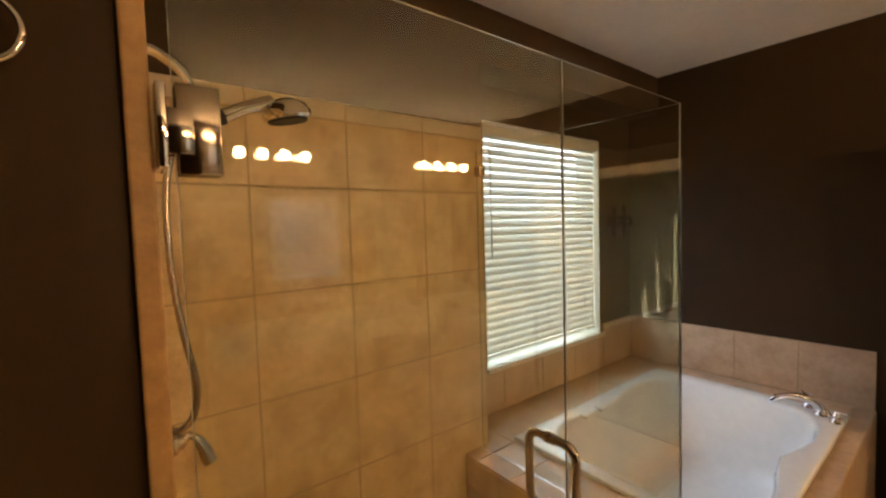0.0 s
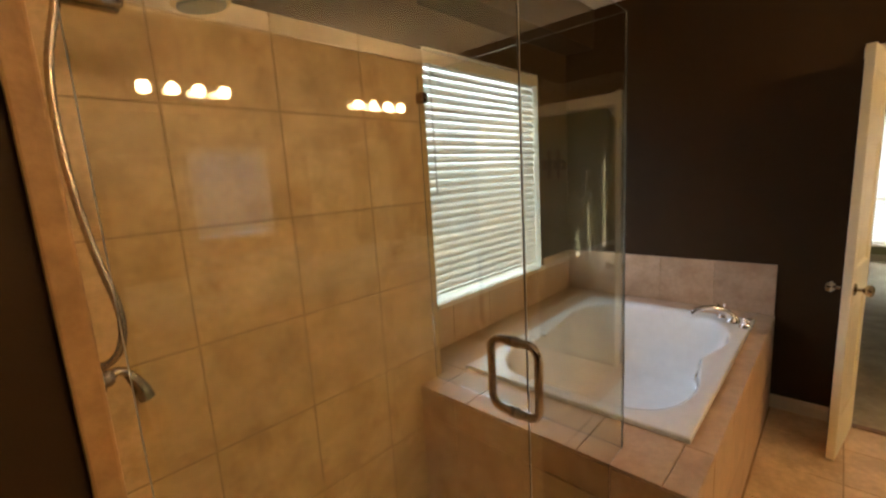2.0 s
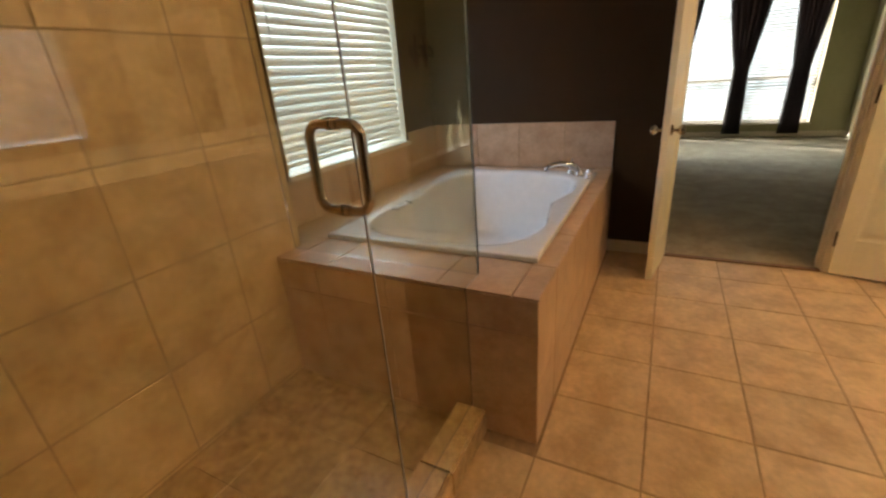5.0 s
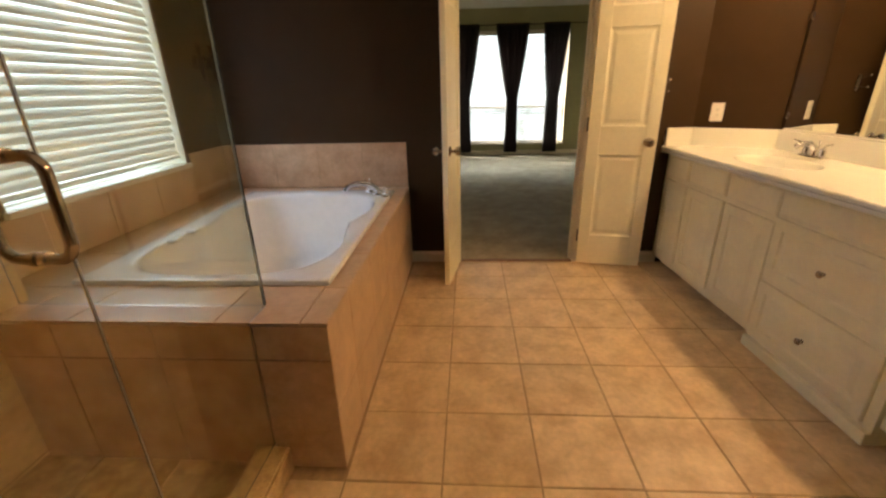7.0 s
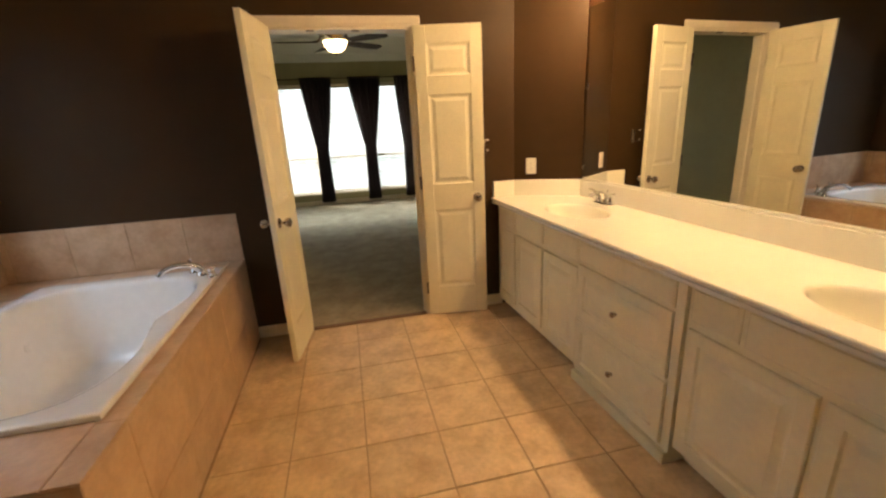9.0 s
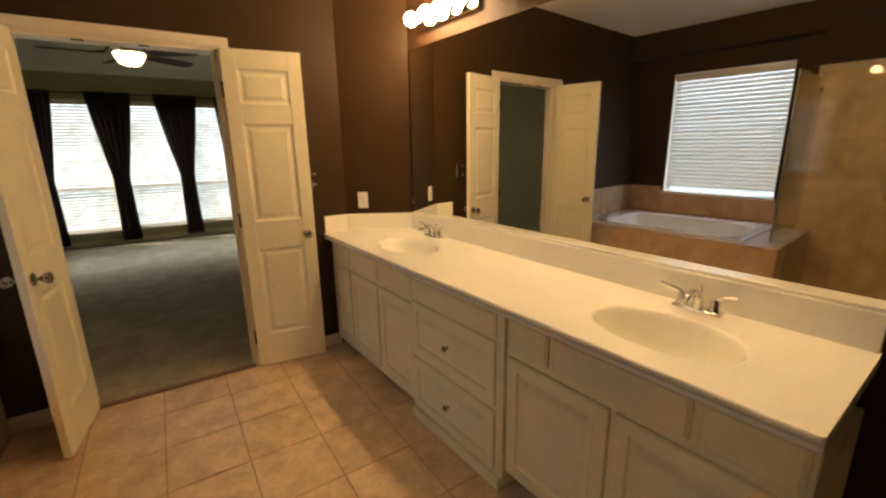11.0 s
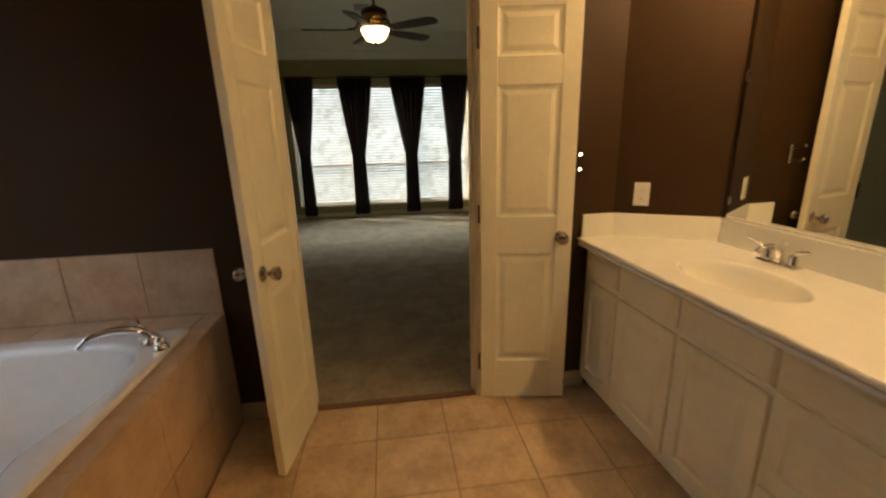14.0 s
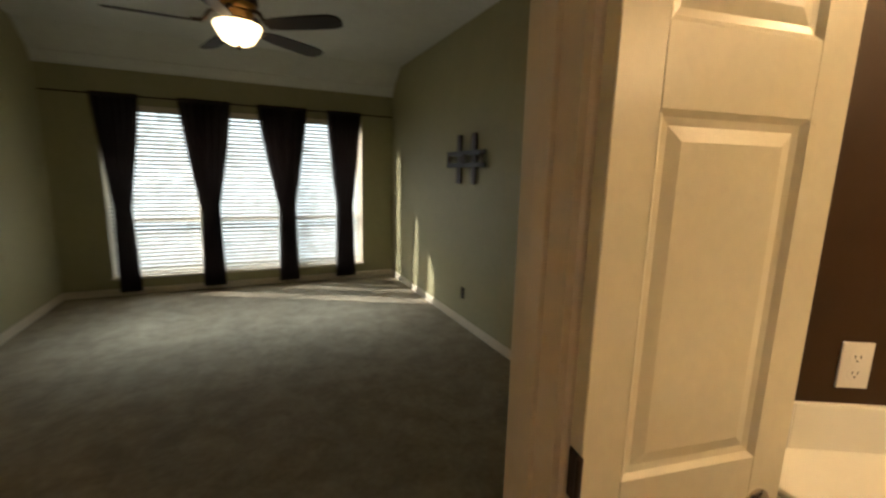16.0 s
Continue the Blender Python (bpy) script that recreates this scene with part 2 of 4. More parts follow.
def thing(name, at, label, category, group="", kind=""):
    ob = new(name)
    ob.empty_display_size = 0.1
    ob.matrix_world = at if isinstance(at, Matrix) else Matrix.Translation(at)
    return tagged(ob, label, category, group, kind)


def B(*a, **k):
    return box(bm_new(), *a, **k)


def structure(name, bm, material, label, category, smooth=False):
    return tagged(part(name, bm, material, smooth=smooth), label, category, kind="structure")


# ---- bath: shell ----
HOLE_X0, HOLE_X1, HOLE_Z0, HOLE_Z1 = 1.80, 2.950, 0.865, 2.245
bm = bm_new()
for b4 in ((JX, HOLE_X0, 0, CEIL), (HOLE_X1, DX + DT, 0, CEIL), (HOLE_X0, HOLE_X1, 0, HOLE_Z0), (HOLE_X0, HOLE_X1, HOLE_Z1, CEIL)):
    box(bm, b4[0], b4[1], WY, WY + 0.14, b4[2], b4[3])
box(bm, BACK - DT, JX, SY, WY + 0.14, 0, CEIL)
box(bm, JX, DX, SY, WY, 2.44, CEIL)
wall_window = structure("wall_north", bm, M_BROWN, "dark brown painted wall with a window over the tub", "wall")

OP_L, OP_R, OP_T = 0.222, -0.690, 2.045
bm = bm_new()
box(bm, DX, DX + DT, OP_L, WY, 0, CEIL)
box(bm, DX, DX + DT, -1.41, OP_R, 0, CEIL)
box(bm, DX, DX + DT, OP_R, OP_L, OP_T, CEIL)
wall_door = structure("wall_east", bm, M_BROWN, "dark brown painted wall round the double doorway", "wall")
bm = bm_new()
KX, KY, _ = VTURN @ Vector((3.115, MY, 0))
prism(bm, [(DX, -1.41), (KX, KY), (KX, KY - 0.15), (DX + DT, KY - 0.15), (DX + DT, -1.41)], 0, CEIL)
structure("wall_corner", bm, M_BROWN, "angled dark brown wall beside the vanity", "wall")
structure("wall_south", B(BACK - 0.4, 3.115, MY - DT, MY, 0, CEIL), M_BROWN, "dark brown wall behind the mirror", "wall").matrix_world = VTURN
structure("wall_west", B(BACK - DT, BACK, MY - 0.4, WY, 0, CEIL), M_BROWN, "dark brown end wall of the bathroom", "wall")
structure("wall_shower", B(BACK, SX, GY, SY, 0, CEIL), M_BROWN, "dark brown wall beside the shower", "wall")
structure("ceiling", B(BACK, DX, MY - 0.4, WY, CEIL, CEIL + 0.1), M_CEIL, "white textured bathroom ceiling", "ceiling")
floor = structure("floor", B(BACK, DX + 0.0, MY - 0.4, GY + 0.07, -0.1, -0.004), M_GROUT, "beige tiled bathroom floor with brown grout", "floor")

# ---- bedroom: shell ----
structure("floor_bedroom", B(DX, BX, BR, BL, -0.1, 0.004), M_CARPET, "taupe cut-pile bedroom carpet with wear marks", "carpet")
structure("wall_bedroom_north", B(DX + DT, BX + 0.15, BL, BL + 0.12, 0, 3.1), M_OLIVE, "olive green bedroom side wall", "wall")
structure("wall_bedroom_south", B(DX + DT, BX + 0.15, BR - 0.12, BR, 0, 3.1), M_OLIVE, "olive green bedroom wall with wall art", "wall")
bm = bm_new()
box(bm, DX + DT, DX + DT + 0.01, OP_L, BL, 0, 3.1)
box(bm, DX + DT, DX + DT + 0.01, BR, OP_R, 0, 3.1)
box(bm, DX + DT, DX + DT + 0.01, OP_R, OP_L, OP_T, 3.1)
structure("wall_bedroom_west", bm, M_OLIVE, "olive green bedroom wall round the bathroom doorway", "wall")
WINS = [(0.31, 1.275), (-0.70, 0.25), (-1.71, -0.765)]
WZ0, WZ1 = 0.22, 2.215
bm = bm_new()
edges = [BL] + [v for a, b in WINS for v in (b, a)] + [BR]
for hi, lo in zip(edges[0::2], edges[1::2]):
    box(bm, BX, BX + 0.15, lo, hi, 0, 3.1)
for a, b in WINS:
    box(bm, BX, BX + 0.15, a, b, 0, WZ0)
    box(bm, BX, BX + 0.15, a, b, WZ1, 3.1)
structure("wall_bedroom_east", bm, M_OLIVE, "olive green bedroom wall with three windows", "wall")
bm = bm_new()
pts = [(DX + DT, BCEIL), (8.53, BCEIL), (BX, 2.66), (BX, 3.1), (DX + DT, 3.1)]
a = [bm.verts.new((x, BR, z)) for x, z in pts]
b = [bm.verts.new((x, BL, z)) for x, z in pts]
bm.faces.new(a)
bm.faces.new(b[::-1])
for i in range(5):
    bm.faces.new((a[i], b[i], b[(i + 1) % 5], a[(i + 1) % 5]))
structure("ceiling_bedroom", bm, M_BCEIL, "pale bedroom ceiling sloping down to the window wall", "ceiling")


def baseboard(name, x0, y0, x1, y1, h=0.085):
    """A moulded board on the left of the line from the first point to the second."""
    d = Vector((x1 - x0, y1 - y0, 0))
    ln = d.length
    prof = [(0, 0), (0.014, 0), (0.014, h * 0.7), (0.009, h * 0.82), (0.006, h), (0, h)]
    bm = bm_new()
    ra = [bm.verts.new((0, p, z)) for p, z in prof]
    rb = [bm.verts.new((ln, p, z)) for p, z in prof]
    for i in range(6):
        bm.faces.new((ra[i], ra[(i + 1) % 6], rb[(i + 1) % 6], rb[i]))
    bm.faces.new(ra)
    bm.faces.new(rb[::-1])
    return tagged(part(name, bm, M_WHITE, m=pose(x0, y0, 0, 0, 0, math.degrees(math.atan2(d.y, d.x)))), "white painted moulded baseboard along the wall", "baseboard", kind="structure")


baseboard("baseboard", DX, 0.284, DX, DKY)
baseboard("baseboard", DX, -1.30, DX, -0.745)
baseboard("baseboard", SX, GY, BACK, GY)
baseboard("baseboard", BACK, GY, BACK, MY - 0.2)
baseboard("baseboard", BX, BL, DX + DT, BL)
baseboard("baseboard", DX + DT, BR, BX, BR)
baseboard("baseboard", BX, BR, BX, BL)
# crown strip at the foot of the slope
bm = bm_new()
ra, rb = [[bm.verts.new((BX - p, yy, z)) for p, z in ((0, 2.585), (0.014, 2.585), (0.018, 2.605), (0.050, 2.650), (0.058, 2.672), (0.070, 2.690), (0.070, 2.735), (0, 2.735))] for yy in (BR, BL)]
for i in range(8):
    bm.faces.new((ra[i], ra[(i + 1) % 8], rb[(i + 1) % 8], rb[i]))
bm.faces.new(ra)
bm.faces.new(rb[::-1])
structure("trim_crown", bm, M_BCEIL, "pale crown moulding under the sloped ceiling", "trim")

# ---- doorway ----
casing = thing("door_casing", (DX, (OP_L + OP_R) / 2, 0), "white painted casing round the double doorway", "door casing", kind="structure")


def casing_bar(bm, y0, y1, z0, z1):
    box(bm, DX - 0.014, DX, y0, y1, z0, z1, 0.004)
    box(bm, DX - 0.020, DX - 0.012, y0 + 0.012 if y1 - y0 < 0.2 else y0, y1 - 0.012 if y1 - y0 < 0.2 else y1, z0 + (0.012 if z1 - z0 < 0.2 else 0), z1 - (0.012 if z1 - z0 < 0.2 else 0), 0.004)
    return bm


def sub(name, bm, material, parent, label="", smooth=False):
    """A part given in world places."""
    bmesh.ops.transform(bm, matrix=parent.matrix_world.inverted(), verts=bm.verts)
    return part(name, bm, material, parent, label, smooth)


sub("side_casing", casing_bar(bm_new(), OP_L, OP_L + 0.058, 0, OP_T), M_WHITE, casing)
sub("side_casing", casing_bar(bm_new(), OP_R - 0.058, OP_R, 0, OP_T), M_WHITE, casing)
sub("head_casing", casing_bar(bm_new(), OP_R - 0.062, OP_L + 0.062, OP_T, OP_T + 0.062), M_WHITE, casing)
sub("jamb", B(DX - 0.004, DX + DT + 0.014, OP_L - 0.016, OP_L + 0.001, 0, OP_T), M_WHITE, casing)
sub("jamb", B(DX - 0.004, DX + DT + 0.014, OP_R - 0.001, OP_R + 0.016, 0, OP_T), M_WHITE, casing)
sub("head_jamb", B(DX - 0.004, DX + DT + 0.014, OP_R, OP_L, OP_T - 0.016, OP_T + 0.001), M_WHITE, casing)
sub("door_stop", B(DX + 0.045, DX + 0.08, OP_L - 0.028, OP_L - 0.014, 0, OP_T - 0.016, 0.003), M_WHITE, casing)
sub("door_stop", B(DX + 0.045, DX + 0.08, OP_R + 0.014, OP_R + 0.028, 0, OP_T - 0.016, 0.003), M_WHITE, casing)
for yy in (-0.08, -0.36):
    sub("ball_catch", B(DX + 0.01, DX + 0.04, yy, yy + 0.05, OP_T - 0.021, OP_T - 0.015, 0.002), M_DARKMETAL, casing, "dark metal ball catch plate")
for yy in (OP_L + 0.014 + 0.001, OP_R - 0.06):
    sub("bedroom_casing", B(DX + DT + 0.010, DX + DT + 0.026, yy, yy + 0.045, 0, OP_T + 0.05, 0.004), M_WHITE, casing)
tagged(part("threshold", B(DX - 0.012, DX + 0.03, OP_R + 0.017, OP_L - 0.017, -0.002, 0.010, 0.004), M_WALNUT), "worn brown strip between tile and carpet", "threshold", kind="structure")


def door_leaf(name, hinge, tip, label):
    """A narrow three-panel leaf; its own x runs from hinge to tip."""
    d = Vector((tip[0] - hinge[0], tip[1] - hinge[1], 0))
    w, t, h = 0.447, 0.035, 2.03
    ang = math.degrees(math.atan2(d.y, d.x))
    door = thing(name, pose(hinge[0], hinge[1], 0.013, 0, 0, ang), label, "door", kind="structure")
    st = 0.080
    zs = [(0.222, 0.818), (1.003, 1.605), (1.722, 1.922)]
    bm = bm_new()
    box(bm, 0, st, -t / 2, t / 2, 0, h, 0.002, 1)
    box(bm, w - st, w, -t / 2, t / 2, 0, h, 0.002, 1)
    rails = [0] + [v for z in zs for v in z] + [h]
    for z0, z1 in zip(rails[0::2], rails[1::2]):
        box(bm, st, w - st, -t / 2, t / 2, z0, z1)
    part("frame", bm, M_DOOR, door)
    for z0, z1 in zs:
        bm = bm_new()
        for s in (-1, 1):
            steps = [(0.0, 0.0175), (0.010, 0.010), (0.022, 0.008), (0.045, 0.014)]
            rings = []
            for o, yy in steps:
                rings.append([bm.verts.new((x, s * yy, z)) for x, z in ((st + o, z0 + o), (w - st - o, z0 + o), (w - st - o, z1 - o), (st + o, z1 - o))])
            for a, b in zip(rings, rings[1:]):
                for i in range(4):
                    bm.faces.new((a[i], a[(i + 1) % 4], b[(i + 1) % 4], b[i]))
            bm.faces.new(rings[-1])
        part("panel", bm, M_DOOR, door)
    for s in (-1, 1):
        m = pose(w - 0.055, s * t / 2, 0.902, -90 * s, 0, 0)
        knob = part("knob", lathe(bm_new(), [(0, 0.0), (0.030, 0.0), (0.030, 0.004), (0.024, 0.009), (0.010, 0.012), (0.009, 0.030), (0.016, 0.036), (0.026, 0.046), (0.029, 0.056), (0.026, 0.066), (0.014, 0.072), (0, 0.073)], 24, m), M_NICKEL, door, "brushed nickel round knob", smooth=True)
    for zz in (0.22, 1.02, 1.80):
        bm = bm_new()
        tube(bm, [(-0.006, -t / 2 - 0.004, zz - 0.045), (-0.006, -t / 2 - 0.004, zz + 0.045)], 0.006, 10)
        box(bm, -0.0035, -0.0005, -t / 2, t / 2 - 0.006, zz - 0.044, zz + 0.044)
        part("hinge", bm, M_DARKMETAL, door, "dark bronze butt hinge")
    return door


door_leaf("door_1", (3.362, 0.200), (2.922, 0.268), "white narrow three-panel door leaf standing open")
door_leaf("door_2", (3.348, -0.696), (3.275, -1.132), "white narrow three-panel door leaf folded open against the wall")

# ---- bath window and blind ----


def window(name, at, w, h, depth, label, sash=True, lug=0.015):
    """Its own x along the width, y outward from the room, z up."""
    win = thing(name, at, label, "window", kind="structure")
    f, lo = (0.045, 0.045) if sash else (0.018, 0.010)
    bm = bm_new()
    for b4 in ((0, f, 0, h), (w - f, w, 0, h), (f, w - f, 0, lo), (f, w - f, h - f, h), (f, w - f, h * 0.325, h * 0.325 + 0.04))[:5 if sash else 4]:
        box(bm, b4[0], b4[1], depth, depth + 0.05, b4[2], b4[3], 0.004)
    part("window_frame", bm, M_WHITE, win)
    for z0, z1 in ((f, h * 0.325), (h * 0.325 + 0.04, h - f)) if sash else ((lo, h - f),):
        p = part("pane", B(f, w - f, depth + 0.02, depth + 0.026, z0, z1), M_PANE, win)
        p.visible_shadow = False
    bm = bm_new()
    box(bm, 0, w, -0.002, depth, -0.020, 0.0045)
    box(bm, -lug, w + lug, -0.030, -0.002, -0.024, 0.005, 0.005)
    part("window_sill", bm, M_WHITE, win)
    bm = bm_new()
    box(bm, -0.001, 0.006, 0.0, depth, 0, h)
    box(bm, w - 0.006, w + 0.001, 0.0, depth, 0, h)
    box(bm, 0.006, w - 0.006, 0.0, depth, h - 0.006, h + 0.001)
    part("reveal", bm, M_WHITE, win)
    return win


def blind(at, w, h, pitch, tilt, slat_w, group, label, side=0.008, cloth=M_BLIND, low=0.0):
    bl = thing("window_blind", at, label, "blind", group)
    part("headrail", B(side, w - side, -0.005, 0.045, h - 0.055, h - 0.008, 0.004), M_WHITE, bl)
    part("valance", B(side - 0.004, w - side + 0.004, -0.014, -0.006, h - 0.066, h - 0.004, 0.003), M_WHITE, bl)
    n = int((h - 0.085 - low) / pitch + 0.6)
    me = None
    for i in range(n):
        z = low + 0.05 + pitch * i
        if me is None:
            bm = bm_new()
            prof = [(-0.5, 0.0), (-0.25, 0.0035), (0.0, 0.0045), (0.25, 0.0035), (0.5, 0.0)]
            rows = [[bm.verts.new((xx, u * slat_w, zz + dz)) for u, zz in prof] for xx in (side + 0.004, w - side - 0.004) for dz in (0.0, 0.0022)]
            a0, a1, b0, b1 = rows
            for k in range(4):
                bm.faces.new((a0[k], a0[k + 1], b0[k + 1], b0[k]))
                bm.faces.new((a1[k], b1[k], b1[k + 1], a1[k + 1]))
                bm.faces.new((a0[k], a1[k], a1[k + 1], a0[k + 1]))
                bm.faces.new((b0[k], b0[k + 1], b1[k + 1], b1[k]))
            bm.faces.new((a0[0], b0[0], b1[0], a1[0]))
            bm.faces.new((a0[4], a1[4], b1[4], b0[4]))
            ob = part("slat", bm, cloth, bl)
            me = ob.data
        else:
            ob = new("slat", me)
            ob.parent = bl
        ob.location = (0, 0.02, z)
        ob.rotation_euler = (radians(tilt + random.uniform(-1.2, 1.2)), 0, radians(random.uniform(-0.1, 0.1)))
    part("bottom_rail", B(side + 0.004, w - side - 0.004, 0.004, 0.036, low + 0.004, low + 0.022, 0.004), cloth, bl)
    for u in (0.14, 0.5, 0.86):
        part("ladder_cord", tube(bm_new(), [(w * u, -0.008, low + 0.02), (w * u, -0.008, h - 0.06)], 0.0012, 6), M_PLATE, bl)
    part("tilt_wand", tube(bm_new(), [(w * 0.06, -0.016, h - 0.07), (w * 0.062, -0.018, h * 0.45)], 0.004, 8), M_PLATE, bl)
    return bl


window("window_1", Matrix.Translation((HOLE_X0, WY, HOLE_Z0)), HOLE_X1 - HOLE_X0, HOLE_Z1 - HOLE_Z0, 0.085, "white framed window over the tub", False)
blind(Matrix.Translation((HOLE_X0, WY + 0.026, HOLE_Z0 + 0.004)), HOLE_X1 - HOLE_X0, HOLE_Z1 - HOLE_Z0 - 0.012, 0.0455, 60, 0.050, "", "cream faux wood blind with nearly closed slats over the tub", cloth=M_FAUX, low=0.030)

# ---- tub ----
deck = thing("tub_deck", (DKX, DKY, 0), "beige tiled platform built round the bathtub", "tub deck", kind="structure")
TX0, TX1, TY0, TY1 = 1.688, 3.165, 0.642, 1.657     # rim outline
bm = bm_new()
box(bm, DKX + 0.008, DX, DKY + 0.008, TY0 + 0.03, 0, DECK - 0.008)
box(bm, DKX + 0.008, DX, TY1 - 0.03, WY, 0, DECK - 0.008)
box(bm, DKX + 0.008, TX0 + 0.03, TY0 + 0.03, TY1 - 0.03, 0, DECK - 0.008)
box(bm, TX1 - 0.03, DX, TY0 + 0.03, TY1 - 0.03, 0, DECK - 0.008)
sub("core", bm, M_WGROUT, deck, "brown grout bed")

tub = thing("bathtub", ((TX0 + TX1) / 2, (TY0 + TY1) / 2, DECK), "white acrylic drop-in whirlpool bathtub", "bathtub")
hx, hy = (TX1 - TX0) / 2, (TY1 - TY0) / 2
N = 96


def tub_loop(k, z, grow=1.0, dx=0.0):
    """Basin outline: a rounded box, pinched on both sides at the arm rests."""
    out = []
    ax, ay = hx - 0.078, hy - 0.060
    for i in range(N):
        a = 2 * math.pi * i / N
        c, s = math.cos(a), math.sin(a)
        p = 4.2
        x = math.copysign(abs(c) ** (2 / p), c) * ax
        y = math.copysign(abs(s) ** (2 / p), s) * ay
        pinch = 0.155 * math.exp(-((x + 0.03) / 0.19) ** 2) if s < 0 else 0.135 * math.exp(-((x + 0.07) / 0.20) ** 2)
        out.append(Vector((x * k + dx, y * k * (1 - pinch * grow), z)))
    return out


def rect_loop(inset, z):
    ax, ay = hx - inset, hy - inset
    corner = math.atan2(ay, ax)
    out = []
    for i in range(N):
        a = 2 * math.pi * i / N
        for q in (corner, math.pi - corner, math.pi + corner, 2 * math.pi - corner):
            if abs(a - q) <= math.pi / N:
                a = q
        c, s = math.cos(a), math.sin(a)
        r = min(ax / max(abs(c), 1e-9), ay / max(abs(s), 1e-9))
        out.append(Vector((r * c, r * s, z)))
    return out


bm = bm_new()
loops = [rect_loop(0.0, 0.002), rect_loop(0.0, 0.017), rect_loop(0.003, 0.021), rect_loop(0.010, 0.023), rect_loop(0.028, 0.021), tub_loop(1.035, 0.019), tub_loop(1.012, 0.015), tub_loop(0.995, 0.005), tub_loop(0.985, -0.012),
         tub_loop(0.970, -0.07), tub_loop(0.945, -0.16, 0.9, 0.004), tub_loop(0.905, -0.27, 0.75, 0.012), tub_loop(0.86, -0.35, 0.6, 0.02), tub_loop(0.80, -0.41, 0.5, 0.025), tub_loop(0.70, -0.445, 0.4, 0.03), tub_loop(0.4, -0.452, 0.3, 0.03), tub_loop(0.05, -0.455, 0.0, 0.03)]
vl = [[bm.verts.new(p) for p in lp] for lp in loops]
for a, b in zip(vl, vl[1:]):
    for i in range(N):
        bm.faces.new((a[i], a[(i + 1) % N], b[(i + 1) % N], b[i]))
bm.faces.new(vl[-1])
part("shell", bm, M_TUB, tub, smooth=True)
for gx, gw in ((-0.262, 0.085), (-0.135, 0.055)):
    part("grip", B(gx - gw / 2, gx + gw / 2, 0.378, 0.432, 0.008, 0.030, 0.010, 3), M_TUB, tub, "white moulded arm-rest grip", smooth=True)
part("seat_ledge", B(-hx + 0.12, -hx + 0.235, -0.30, 0.30, -0.40, -0.13, 0.035, 4), M_TUB, tub, "white moulded back-rest ledge", smooth=True)
part("overflow_plate", lathe(bm_new(), [(0, 0.012), (0.025, 0.011), (0.034, 0.006), (0.036, 0.0)], 24, pose(0.10, -0.352, -0.13, -82, 0, 0)), M_CHROME, tub, "chrome overflow plate", smooth=True)
for jx, jy, ja in ((-0.40, -0.412, -84), (0.40, -0.412, -84), (-0.42, 0.412, 84), (0.38, 0.412, 84)):
    part("jet", lathe(bm_new(), [(0, 0.004), (0.010, 0.004), (0.014, 0.010), (0.026, 0.010), (0.032, 0.004), (0.033, 0.0)], 20, pose(jx, jy, -0.20, ja, 0, 0)), M_TUB, tub, "white round whirlpool jet", smooth=True)

# ---- tub faucet ----
tf = thing("tub_faucet", pose(3.055, 0.735, DECK + 0.021), "chrome roman tub faucet with two lever handles on the tub rim", "faucet")
ex, ey = -0.50, 0.866     # way of the spout
spout = curve_pts([(0.0, 0.0, 0.010), (0.02 * ex, 0.02 * ey, 0.045), (0.06 * ex, 0.06 * ey, 0.072), (0.13 * ex, 0.13 * ey, 0.086), (0.19 * ex, 0.19 * ey, 0.074), (0.225 * ex, 0.225 * ey, 0.046)], 8)
part("spout", tube(bm_new(), spout, [0.025 - 0.011 * min(1, i / 26) for i in range(len(spout))], 16), M_CHROME, tf, smooth=True)
part("spout_base", lathe(bm_new(), [(0, 0.034), (0.024, 0.033), (0.031, 0.016), (0.037, 0.008), (0.038, 0.0)], 24), M_CHROME, tf, smooth=True)
part("diverter", lathe(bm_new(), [(0, 0.034), (0.007, 0.033), (0.008, 0.022), (0.004, 0.016), (0.004, 0.0)], 12, pose(0.05 * ex, 0.05 * ey, 0.080)), M_CHROME, tf, smooth=True)
for sg in (-1, 1):
    ux, uy = sg * 0.067, sg * 0.067
    h = part("handle_base", lathe(bm_new(), [(0, 0.056), (0.010, 0.055), (0.015, 0.048), (0.016, 0.040), (0.021, 0.034), (0.019, 0.022), (0.027, 0.010), (0.029, 0.0)], 20, pose(ux, uy, 0)), M_CHROME, tf, smooth=True)
    part("lever", tube(bm_new(), curve_pts([(ux, uy, 0.048), (ux + sg * 0.018, uy + sg * 0.018, 0.058), (ux + sg * 0.044, uy + sg * 0.040, 0.066)], 6), [0.008 - 0.0003 * i for i in range(13)], 10), M_CHROME, h, smooth=True)

